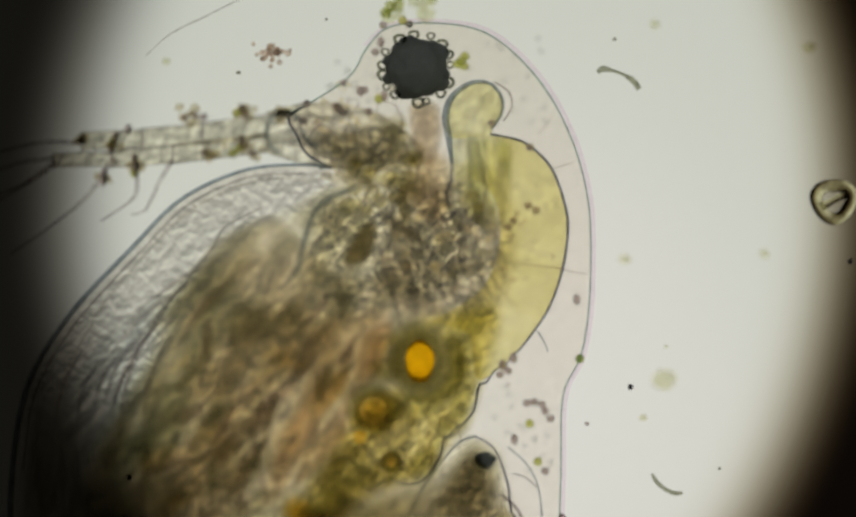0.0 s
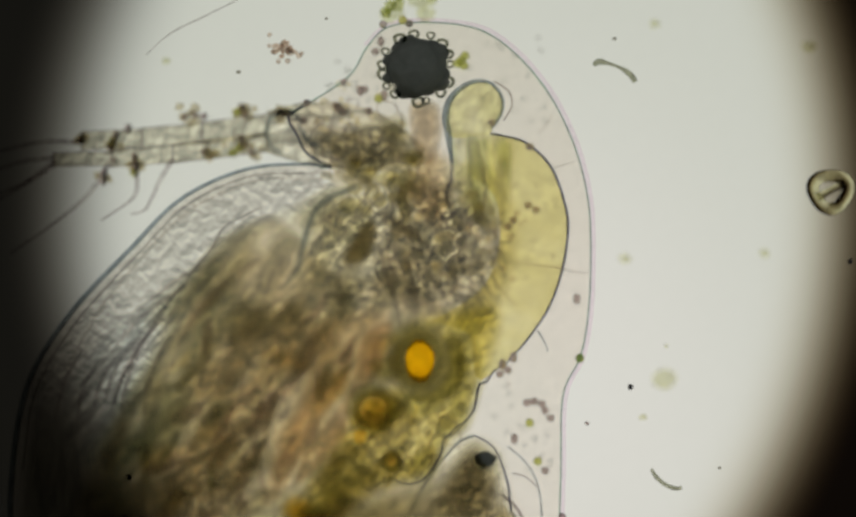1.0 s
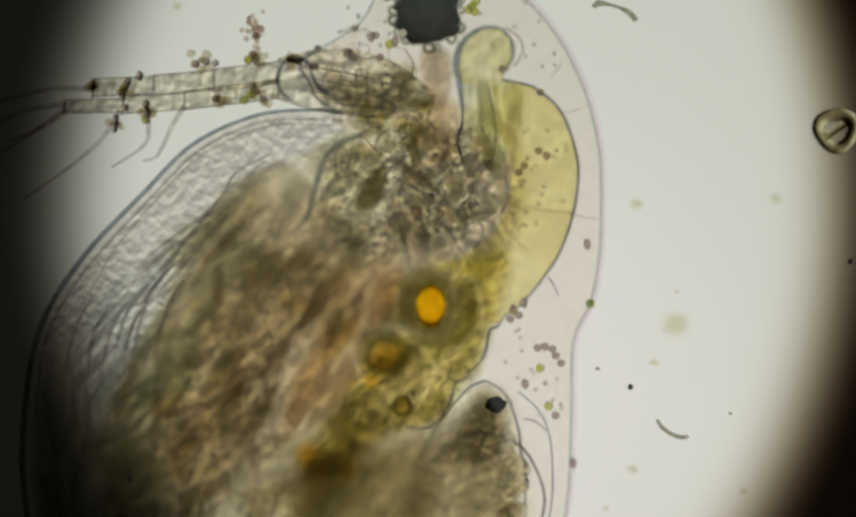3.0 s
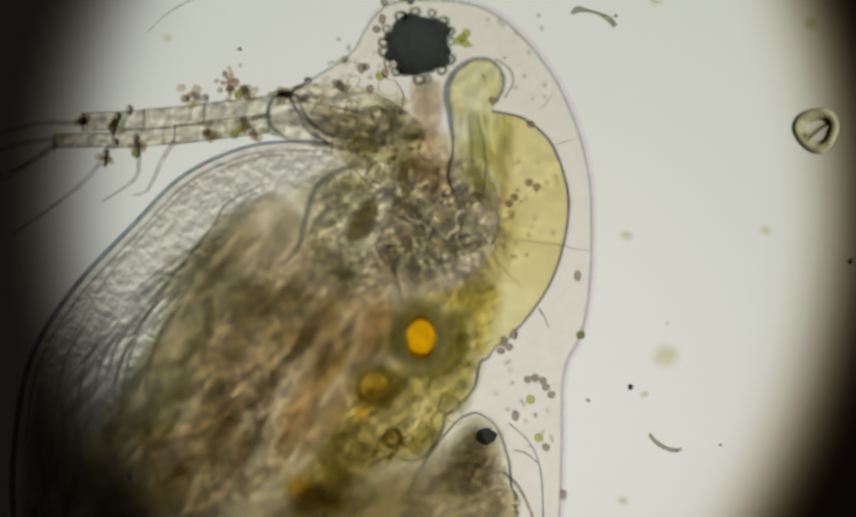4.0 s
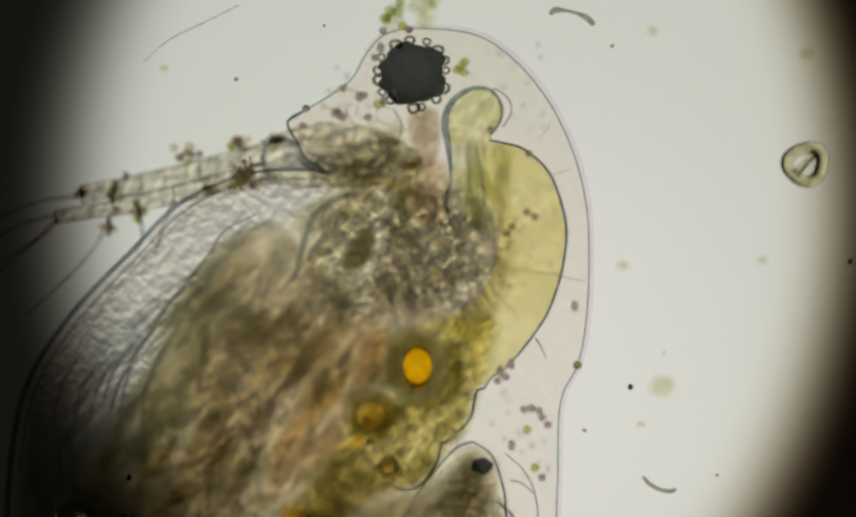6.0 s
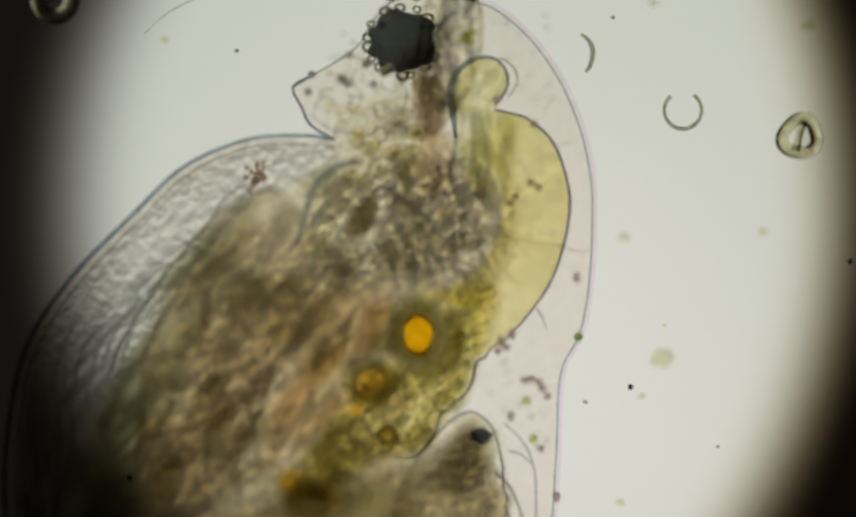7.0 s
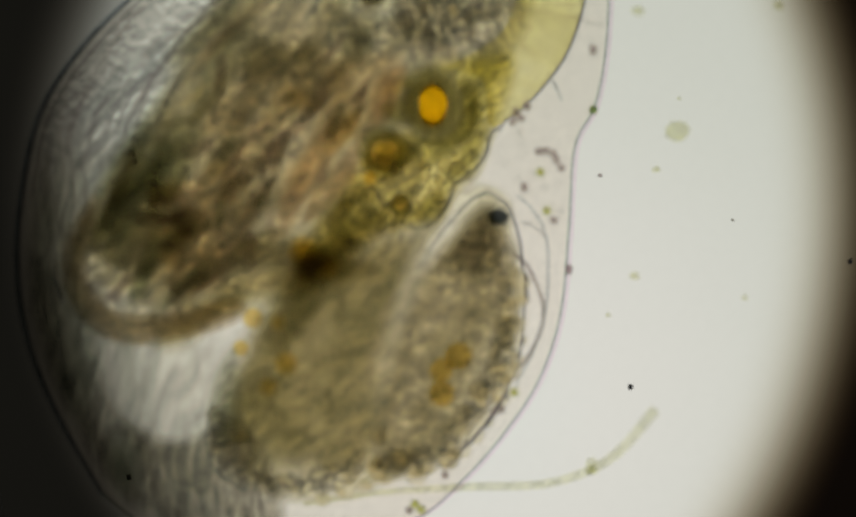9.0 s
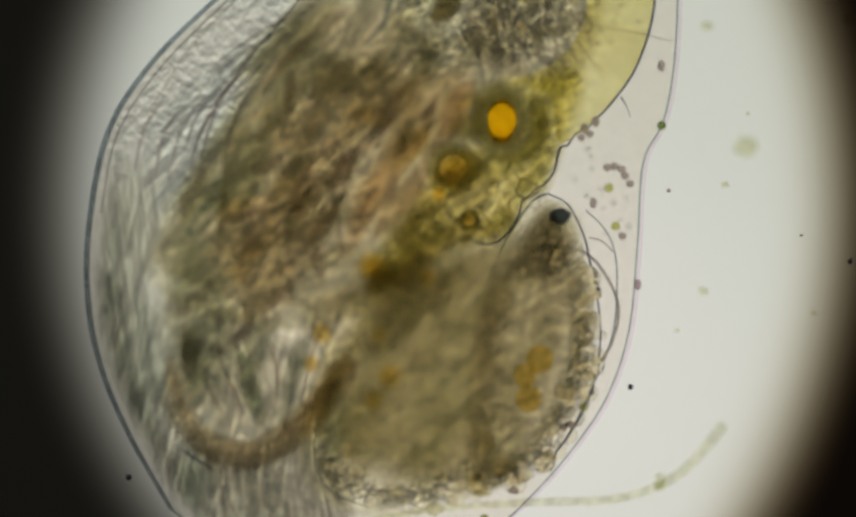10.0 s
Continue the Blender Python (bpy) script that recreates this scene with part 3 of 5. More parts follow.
part("valve_flap", pillow("valve_flap", FLAP, 0.05, 0.005, 0.03, M_FLAP, 0.016, fade=0.03), flea, (0, 0, 0), "grey crumpled flap of the valve below the tail")
# second grey layer that darkens the valve's lower left edge
FOLD_LOW = [(45, 960), (38, 1040), (62, 1143), (117, 1258), (205, 1390), (310, 1462), (330, 1420), (275, 1345), (240, 1300), (188, 1262), (145, 1190), (112, 1090), (92, 990)]
part("valve_fold", pillow("valve_fold", FOLD_LOW, 0.02, 0.006, 0.03, M_FOLD, 0.018, fade=0.03), flea, (0, 0, 0), "grey darker lower edge of the valve")
FOLD = [(60, 730), (30, 884), (32, 1023), (60, 1143), (115, 1258), (205, 1390), (300, 1440), (305, 1345), (232, 1235), (188, 1120), (165, 1010), (160, 900), (178, 790), (150, 730)]
part("valve_fold", pillow("valve_fold", FOLD, 0.03, 0.006, 0.03, M_FOLD, 0.018, fade=0.034, ramp=((120, 720), (95, 900))), flea, (0, 0, 0), "grey folded double edge of the valve")

VALVE_SIDE = [(60, 960), (150, 985), (300, 1010), (430, 1060), (480, 1150), (500, 1300), (470, 1420), (330, 1440), (215, 1370), (125, 1240), (72, 1110)]
part("valve_lining", pillow("valve_lining", VALVE_SIDE, 0.09, 0.005, 0.03, M_FOLD, 0.02, 0.0, 30, fade=0.14), flea, (0, 0, 0), "grey crumpled side of the valve over the hind limbs")
TRUNK = [(505, 388), (545, 418), (596, 478), (650, 500), (710, 490), (785, 520), (825, 580), (755, 606), (738, 630), (736, 680), (748, 715), (765, 765), (740, 870), (620, 960), (540, 1010), (440, 1030), (330, 1030), (230, 1005), (165, 975), (135, 935), (150, 880), (186, 800), (225, 730), (264, 660), (302, 580), (346, 506), (388, 440), (432, 408), (470, 392)]
part("trunk", pillow("trunk", TRUNK, -0.01, 0.13, 0.12, M_TRUNK, 0.022, 0.02, fade=0.022), flea, (0, 0, 0), "murky brown and olive mottled trunk")

GUT = [(822, 262), (860, 252), (905, 247), (960, 262), (1008, 308), (1036, 385), (1038, 440), (1026, 505), (1000, 572), (950, 640), (895, 690), (872, 690), (862, 620), (835, 600), (790, 590), (830, 568), (890, 520), (915, 440), (905, 360), (850, 310)]
gut = part("midgut", pillow("midgut", GUT, 0.0, 0.09, 0.07, M_GUT, 0.018, ramp=((802, 425), (890, 450))), flea, (0, 0, 0), "clear lemon-yellow bend of the gut")
rim_of("gut_wall", [(898, 246), (930, 252), (965, 264), (1010, 308), (1037, 385), (1039, 440), (1027, 505), (1001, 572), (952, 640), (938, 650), (928, 668), (906, 678), (892, 700), (879, 704), (873, 728), (868, 752), (850, 776), (838, 780), (824, 797), (812, 806), (808, 832), (792, 860), (768, 884), (735, 886), (714, 872)],
       [0.0022, 0.0024, 0.0026, 0.0026, 0.0024, 0.0022, 0.0014, 0.0026, 0.0012, 0.0024, 0.0010], M_RIM_DARK, 0.02, gut, "dark gut wall")
KNOB = [(824, 250), (818, 215), (834, 172), (868, 152), (900, 156), (920, 182), (918, 212), (902, 234), (898, 246), (860, 252)]
knob = part("digestive_caecum", pillow("digestive_caecum", KNOB, 0.0, 0.05, 0.04, M_GUT_PALE, 0.01), flea, (0, 0, 0), "yellow hooked pouch of the gut")
rim_of("caecum_wall", [(828, 300), (822, 250), (816, 212), (830, 175), (866, 151), (902, 155), (921, 184), (917, 212), (900, 236)], [0.003, 0.0065, 0.007, 0.0055, 0.0035, 0.003, 0.0025], M_EDGE, 0.0, knob, "dark rounded wall")
rim_of("outer_fold", [(905, 150), (932, 168), (938, 195), (922, 222)], 0.0016, M_MEMBRANE, 0.02, knob)
LOW_GUT = [(930, 590), (896, 705), (868, 792), (828, 826), (796, 882), (700, 910), (640, 950), (560, 1000), (520, 980), (550, 890), (600, 810), (650, 730),
           (738, 690), (756, 702), (784, 700), (800, 672), (796, 638), (774, 618), (750, 626), (738, 650), (670, 650), (690, 612), (760, 572), (845, 552), (905, 545)]
part("hind_gut", pillow("hind_gut", LOW_GUT, 0.02, 0.08, 0.06, M_GUT_LOW, 0.014, 0.01, fade=0.035), flea, (0, 0, 0), "olive-yellow streaked hind gut")

HIND_TRUNK = [(540, 960), (560, 1010), (525, 1075), (490, 1175), (440, 1255), (345, 1292), (255, 1280), (190, 1222), (150, 1110), (132, 1010), (180, 960), (300, 985), (420, 985)]
hind = part("hind_trunk", pillow("hind_trunk", HIND_TRUNK, 0.0, 0.08, 0.06, M_HIND, 0.018, 0.01, fade=0.05), flea, (0, 0, 0), "pale folded hind limbs inside the tail's bend")
ABDOMEN = [(700, 895), (655, 970), (572, 1065), (508, 1155), (478, 1245), (425, 1282), (392, 1240), (428, 1130), (495, 1015), (560, 935)]
part("abdomen", pillow("abdomen", ABDOMEN, -0.02, 0.08, 0.06, M_ABDOMEN, 0.018, 0.01, fade=0.045), hind, (0, 0, 0), "dark olive abdomen behind the gut")

GLAND = [(690, 400), (710, 330), (790, 320), (870, 345), (935, 390), (955, 470), (930, 560), (860, 600), (760, 590), (690, 560), (670, 470)]
part("gland", pillow("gland", GLAND, 0.03, 0.05, 0.05, M_GLAND, 0.014, 0.006, 25, fade=0.05), flea, (0, 0, 0), "grainy grey-brown gland")
MAXILLA = [(600, 350), (660, 335), (690, 380), (690, 450), (650, 520), (570, 540), (540, 470), (560, 390)]
part("mouthpart", pillow("mouthpart", MAXILLA, 0.06, 0.05, 0.05, M_MOUTH, 0.016, 0.01, fade=0.04), flea, (0, 0, 0), "olive-grey rounded mouthpart")
part("mouthpart_edge", pillow("mouthpart_edge", [(650, 337), (602, 354), (567, 387), (548, 440), (536, 492), (512, 525), (520, 530), (552, 500), (567, 445), (580, 402), (607, 372), (655, 350)], 0.10, 0.01, 0.02, M_EDGE, 0.012, fade=0.011), flea, (0, 0, 0), "blue-grey edge of the mouthpart")
JAW = [(665, 405), (690, 400), (695, 440), (675, 480), (640, 492), (622, 478), (640, 440)]
part("mandible", pillow("mandible", JAW, 0.06, 0.04, 0.03, M_JAW, 0.012, fade=0.015), flea, (0, 0, 0), "dark brown jaw")
NERVE = [(748, 185), (804, 185), (816, 240), (802, 300), (770, 306), (744, 250)]
part("nerve", pillow("nerve", NERVE, 0.0, 0.04, 0.03, M_PINK, 0.012, fade=0.02), flea, (0, 0, 0), "pinkish nerve below the eye")

BODY_MASS = [(560, 235), (640, 225), (700, 200), (745, 205), (765, 260), (820, 280), (910, 300), (955, 380), (955, 480), (925, 560), (895, 670), (872, 750), (830, 800), (795, 870), (700, 915), (600, 1000), (520, 1045), (420, 1070), (320, 1070), (220, 1045), (145, 1010), (112, 960), (135, 870), (175, 790), (250, 655), (290, 570), (340, 495), (395, 432), (490, 388), (560, 350), (610, 310)]
part("body_wall", pillow("body_wall", BODY_MASS, -0.03, 0.16, 0.12, M_BODY, 0.024, 0.015, fade=0.03), flea, (0, 0, 0), "translucent olive-brown flesh of the body")

WEB = [(560, 350), (640, 330), (740, 300), (830, 275), (910, 320), (935, 400), (925, 490), (880, 560), (780, 590), (680, 610), (600, 600), (540, 560), (535, 450)]
part("connective_web", pillow("connective_web", WEB, 0.0, 0.012, 0.03, M_WEB, 0.02, fade=0.08), flea, (0, 0, 0), "wrinkled clear membranes round the stomach")
WEB_LOW = [(350, 550), (440, 460), (540, 440), (640, 560), (640, 700), (560, 860), (450, 1000), (330, 1120), (230, 1100), (190, 960), (250, 780)]
part("connective_web", pillow("connective_web", WEB_LOW, 0.02, 0.012, 0.03, M_WEB_LOW, 0.024, fade=0.1), flea, (0, 0, 0), "wrinkled clear membranes between the limbs")

part("connective_web", pillow("connective_web_top", [(x - 12, y + 18) for x, y in WEB], 0.10, 0.012, 0.03, M_WEB, 0.02, fade=0.08), flea, (0, 0, 0), "wrinkled clear membranes over the stomach")
part("connective_web", pillow("connective_web_side", [(x + 14, y - 22) for x, y in WEB_LOW], 0.10, 0.012, 0.03, M_WEB_LOW, 0.024, fade=0.1), flea, (0, 0, 0), "wrinkled clear membranes over the limbs")

part("gut_fold", pillow("gut_fold", [(822, 244), (880, 238), (922, 244), (944, 262), (945, 320), (930, 400), (895, 430), (850, 400), (826, 330)], 0.08, 0.02, 0.03, M_STREAK, 0.014, fade=0.022), flea, (0, 0, 0), "green streaked muscle over the gut")


def soft(name, outline, z, material, label, fade=0.04, parent=flea):
    """A thin lobe whose edge thins out."""
    return part(name, pillow(name, outline, z, 0.012, 0.03, material, 0.016, fade=fade), parent, (0, 0, 0), label)


def oval(x, y, rx, ry, turn=0.0):
    a = radians(turn)
    return [(x + rx * math.cos(k * 0.524) * math.cos(a) + ry * math.sin(k * 0.524) * math.sin(a), y - rx * math.cos(k * 0.524) * math.sin(a) + ry * math.sin(k * 0.524) * math.cos(a)) for k in range(12)]


# dark gills between the pale limbs
soft("gill", [(600, 780), (655, 765), (662, 820), (620, 890), (560, 910), (545, 870), (570, 820)], 0.10, M_SPOT, "dark olive gill", 0.035)
soft("gill", [(405, 560), (465, 540), (525, 568), (505, 622), (430, 645), (385, 615)], 0.09, M_GILL_FAINT, "dark brown gill", 0.04)
soft("gill", [(430, 555), (520, 530), (590, 560), (580, 640), (500, 665), (420, 680), (400, 620)], -0.08, M_SPOT, "dark olive-grey gill", 0.06)
soft("gill", [(600, 490), (670, 520), (680, 600), (640, 640), (590, 600), (575, 540)], -0.06, M_GILL_FAINT, "olive gill", 0.06)
soft("gill", [(245, 760), (300, 700), (360, 700), (375, 780), (340, 835), (260, 860), (205, 830)], 0.06, M_GILL_BLUE, "bluish-grey gill", 0.05)
soft("gill", [(310, 650), (350, 580), (415, 500), (440, 530), (400, 620), (350, 710), (305, 720)], 0.08, M_GILL_BLUE, "bluish-grey gill", 0.04)
soft("gill", [(300, 890), (400, 850), (470, 800), (480, 840), (450, 900), (380, 930), (300, 945), (250, 920)], 0.08, M_SPOT, "dark olive gill", 0.045)
soft("gill", [(345, 1020), (370, 1060), (350, 1150), (372, 1215), (330, 1225), (290, 1150), (285, 1070)], 0.08, M_GILL_BLUE, "bluish-green gill", 0.03, hind)
soft("gill", [(150, 880), (230, 870), (260, 950), (200, 1000), (150, 960)], 0.06, M_GILL_BLUE, "bluish-green gill", 0.04)
soft("gill", [(150, 930), (230, 900), (300, 960), (320, 1060), (280, 1170), (205, 1190), (155, 1090), (135, 1000)], 0.03, M_GILL_BLUE, "bluish-green gill near the tail", 0.06, hind)
soft("crease", [(450, 765), (500, 722), (548, 705), (552, 722), (505, 750), (482, 790), (486, 850), (500, 925), (480, 925), (462, 850)], 0.11, M_CREASE, "dark crease between limbs", 0.02)
soft("crease", [(352, 560), (420, 500), (470, 470), (480, 482), (430, 525), (375, 585), (330, 640), (322, 628)], 0.10, M_CREASE, "dark crease between limbs", 0.02)
soft("brown_patch", [(690, 385), (740, 400), (790, 440), (785, 458), (740, 440), (700, 412)], 0.08, M_DARKSPOT, "dark brown strand", 0.015)
soft("brown_patch", oval(815, 455, 26, 20, 20), 0.08, M_DARKSPOT, "brown patch", 0.02)
soft("gut_shade", [(806, 612), (850, 615), (862, 680), (825, 735), (760, 745), (725, 722), (752, 716), (790, 706), (812, 668)], 0.05, M_HALO_SOFT, "dark olive wall of the hind gut", 0.022)
soft("gut_shade", [(690, 640), (742, 632), (742, 705), (718, 715), (680, 705), (665, 670)], 0.04, M_HALO_SOFT, "olive wall of the hind gut", 0.03)
soft("muscle_band", [(570, 590), (640, 560), (722, 560), (716, 640), (692, 690), (640, 720), (616, 770), (566, 850), (515, 925), (470, 925), (486, 850), (530, 750), (560, 670)], 0.09, M_RUST, "tan band of muscle beside the gut", 0.035)
soft("gill", [(255, 720), (285, 650), (330, 585), (385, 535), (408, 552), (360, 615), (318, 690), (290, 770), (262, 820)], 0.07, M_SPOT, "blackish edge of the gill", 0.022)
soft("gill", [(190, 800), (240, 760), (268, 800), (245, 880), (198, 915), (172, 860)], 0.08, M_GILL_BLUE, "dark teal edge of the gill", 0.03)
soft("rust_patch", [(400, 620), (500, 590), (560, 610), (540, 690), (460, 740), (380, 760), (330, 720)], 0.02, M_RUST, "rust-brown limb tissue", 0.06)
soft("rust_patch", [(250, 850), (350, 790), (450, 790), (470, 880), (420, 960), (300, 980), (230, 930)], 0.02, M_RUST, "rust-brown limb tissue", 0.07)
soft("hind_fold", [(415, 1005), (480, 960), (545, 945), (535, 1010), (475, 1060), (425, 1085)], 0.05, M_SPOT, "dark olive fold of a hind limb", 0.03, hind)
soft("hind_fold", [(290, 1080), (315, 1090), (345, 1150), (350, 1230), (330, 1235), (300, 1170)], 0.06, M_GILL_BLUE, "dark fold of a hind limb", 0.016, hind)
soft("hind_fold", [(390, 1090), (425, 1060), (440, 1100), (410, 1170), (395, 1235), (372, 1230), (375, 1150)], 0.06, M_GILL_BLUE, "dark bluish fold of a hind limb", 0.02, hind)
soft("hind_fold", [(190, 1060), (225, 1040), (235, 1110), (230, 1200), (208, 1190), (190, 1130)], 0.06, M_GILL_FAINT, "olive fold of a hind limb", 0.018, hind)
for q in ([(232, 1090), (240, 1140), (262, 1190), (290, 1225)], [(258, 1060), (272, 1120), (300, 1180), (322, 1230)], [(300, 1040), (322, 1100), (350, 1140)], [(470, 1010), (448, 1060), (430, 1120), (415, 1190)],
          [(205, 1020), (200, 1080), (212, 1150)], [(355, 1080), (372, 1130), (368, 1190)]):
    rim_of("hind_fold_line", q, [0.001, 0.004, 0.001], M_COMB, 0.09, hind, "grey fold line")
soft("nerve_tissue", [(752, 285), (812, 262), (838, 305), (834, 400), (790, 425), (742, 392), (735, 325)], 0.02, M_RUST, "olive-brown tissue beside the gut", 0.04)
soft("muscle_band", [(724, 585), (715, 660), (690, 705), (652, 735), (642, 790), (602, 850), (535, 900), (550, 830), (600, 760), (640, 690), (664, 610)], 0.05, M_TAN, "grey-tan band of muscle beside the gut", 0.02)
# smaller folds of tissue lying along the body
rng = random.Random(77)
FOLD_KINDS = ((M_GILL_FAINT, "olive fold of tissue"), (M_CREASE, "brown fold of tissue"), (M_GILL_BLUE, "bluish fold of tissue"), (M_AMBERFAINT, "golden fold of tissue"))
for k in range(60):
    u, v = rng.random(), rng.random()
    x, y = 600 - 380 * u + (v - 0.5) * 260 * (1 - 0.3 * u), 560 + 520 * u + (v - 0.5) * 340
    if not (190 < x < 640 and 500 < y < 1180 and 1.1 * (x - 130) + (y - 450) > 280 and 0.72 * x + y < 1290):
        continue
    m, words = FOLD_KINDS[(0, 1, 2, 0, 1, 3, 1, 0)[k % 8]]
    rx, ry = rng.uniform(26, 70), rng.uniform(12, 26)
    ring = [(px + rng.uniform(-0.35, 0.35) * ry, py + rng.uniform(-0.35, 0.35) * ry) for px, py in oval(x, y, rx, ry, rng.gauss(232, 18))]
    soft("tissue_fold", ring, rng.uniform(-0.04, 0.11), m, words, ry * 0.001, hind if y > 1040 else flea)
for q, r in (([(679, 372), (730, 408), (780, 452), (800, 470)], 0.0018), ([(700, 424), (740, 446), (776, 463)], 0.0024), ([(828, 290), (826, 330), (818, 360), (830, 400)], 0.003), ([(875, 260), (885, 310), (888, 360), (880, 400)], 0.0016),
             ([(690, 470), (720, 540), (735, 600)], 0.0014), ([(760, 480), (800, 520), (830, 570)], 0.0014), ([(850, 430), (840, 480), (865, 520), (850, 560)], 0.0018), ([(905, 420), (912, 460), (895, 500)], 0.0016),
             ([(560, 262), (600, 290), (650, 296), (690, 300)], 0.0018), ([(690, 235), (715, 265), (700, 310)], 0.0018), ([(722, 190), (738, 220), (728, 255)], 0.002), ([(640, 345), (668, 375), (700, 400)], 0.0018)):
    rim_of("muscle_strand", q, [r * 0.5, r * 0.9, r * 0.6], M_RIM_DARK if r > 0.002 else M_MEMBRANE, 0.10)

# fine fibres and granules inside the head and trunk
def fibres(name, count, area, way, spread, long, radius, material, z, seed):
    rng = random.Random(seed)
    verts, faces = [], []
    for _ in range(count):
        x, y = rng.uniform(area[0], area[2]), rng.uniform(area[1], area[3])
        a = radians(way + rng.gauss(0, spread))
        n = rng.uniform(0.5, 1.0) * long
        bend = rng.uniform(-0.25, 0.25) * n
        pts = [L(x, y), L(x + math.cos(a) * n / 2 - math.sin(a) * bend, y - math.sin(a) * n / 2 - math.cos(a) * bend), L(x + math.cos(a) * n, y - math.sin(a) * n)]
        line3 = spline([(*q, 0) for q in pts], False, 0.012)
        zz = z + rng.uniform(-0.02, 0.02)
        base = len(verts)
        for k, q in enumerate(line3):
            for c in range(4):
                b = c * math.pi / 2
                r = radius * (0.4 + 0.6 * math.sin(math.pi * (k + 0.5) / len(line3)))
                verts.append((q[0] + r * math.cos(b), q[1] + r * math.cos(b), zz + r * math.sin(b)))
        for k in range(len(line3) - 1):
            for c in range(4):
                faces.append((base + 4 * k + c, base + 4 * k + (c + 1) % 4, base + 4 * k + 4 + (c + 1) % 4, base + 4 * k + 4 + c))
    return mesh_of(name, verts, faces, material)


def grains(name, count, area, size, material, z, seed):
    rng = random.Random(seed)
    verts, faces = [], []
    ico = bmesh.new()
    bmesh.ops.create_icosphere(ico, subdivisions=2, radius=1.0)
    cs = [v.co.copy() for v in ico.verts]
    fs = [tuple(v.index for v in f.verts) for f in ico.faces]
    ico.free()
    for _ in range(count):
        x, y = rng.uniform(area[0], area[2]), rng.uniform(area[1], area[3])
        r = size * rng.uniform(0.5, 1.4)
        q = L(x, y)
        zz = z + rng.uniform(-0.03, 0.03)
        sx = rng.uniform(0.7, 1.4)
        base = len(verts)
        verts += [(q[0] + c.x * r * sx, q[1] + c.y * r, zz + c.z * r) for c in cs]
        faces += [tuple(base + k for k in f) for f in fs]
    return mesh_of(name, verts, faces, material)


for args in (("muscle_tissue", 14, (640, 730, 850, 870), 235, 14, 80, 0.003, M_GUT_LOW, 0.12, 6),):
    tagged(part(args[0], fibres(*args), flea), "fine strands of muscle", kind="stuff")
for args in (("granular_tissue", 90, (720, 340, 915, 520), 0.008, M_YOLK, 0.12, 13), ("granular_tissue", 55, (575, 150, 740, 330), 0.0065, M_YOLK, 0.05, 14), ("granular_tissue", 26, (640, 290, 760, 390), 0.014, M_BODY, 0.03, 15),
             ("granular_tissue", 24, (620, 740, 830, 870), 0.012, M_YOLK, -0.05, 16)):
    tagged(part(args[0], grains(*args), flea), "small clear granules", kind="stuff")

# outlines of folded cells in the head, the mouthparts and the gland
rng = random.Random(33)
OUTLINE_AREAS = ((30, (790, 455), (120, 95), (9, 26), (0.02, 0.12)), (13, (655, 255), (95, 75), (7, 20), (0.0, 0.13)), (7, (735, 345), (60, 45), (10, 24), (0.03, 0.12)), (6, (630, 390), (45, 40), (8, 20), (0.06, 0.11)),
                 (7, (760, 800), (80, 70), (9, 22), (0.06, 0.10)))
for count, (cx, cy), (wx, wy), sizes, depth in OUTLINE_AREAS:
    for k in range(count):
        a, u = rng.uniform(0, 2 * math.pi), math.sqrt(rng.random())
        x, y, r = cx + wx * u * math.cos(a), cy + wy * u * math.sin(a), rng.uniform(*sizes)
        tall, lean, z = rng.uniform(0.5, 1.0), rng.uniform(0, math.pi), rng.uniform(*depth)
        span = rng.choice((8, 8, 7, 6, 5))
        ring = []
        for n in range(span + 1):
            b = 2 * math.pi * n / 8
            q = r * rng.uniform(0.7, 1.3) if n < 8 else None
            px, py = (q * math.cos(b), q * tall * math.sin(b)) if q else (0, 0)
            ring.append((x + px * math.cos(lean) - py * math.sin(lean), y + px * math.sin(lean) + py * math.cos(lean)) if q else ring[0])
        w = rng.uniform(0.0012, 0.0020)
        rim_of("cell_outline", ring, [w, w * 1.3, w * 0.6, w], (M_STRAND, M_COMB, M_HAIR)[k % 3], z)

# eye
ex, ey = L(763, 125)
eye = part("compound_eye", blob("compound_eye", (0.0545, 0.0535, 0.050), M_EYE, 0.10, 3.0, 1.0, 4), flea, (ex, ey, 0.0), "black round compound eye with clear lens beads")
beads = [ring_mesh("lens_bead", q, q * 0.36, M_BEAD, 0, 0.9, 0.06) for q in (0.0065, 0.008, 0.0095)]
lobes = [blob("pigment_lobe", (q, q * 0.85, q), M_EYE, 0.2, 2, q * 900, 3) for q in (0.013, 0.017, 0.02)]
for k in range(15):
    a = 2 * math.pi * k / 15 + random.uniform(-0.17, 0.17)
    part("lens_bead", beads[k % 3], eye, (random.uniform(0.061, 0.066) * math.cos(a), random.uniform(0.060, 0.065) * math.sin(a), random.uniform(-0.02, 0.01)))
    if k % 4 != 3:
        part("pigment_lobe", lobes[(k * 2) % 3], eye, (random.uniform(0.043, 0.053) * math.cos(a + 0.2), random.uniform(0.042, 0.052) * math.sin(a + 0.2), random.uniform(-0.02, 0.01)))

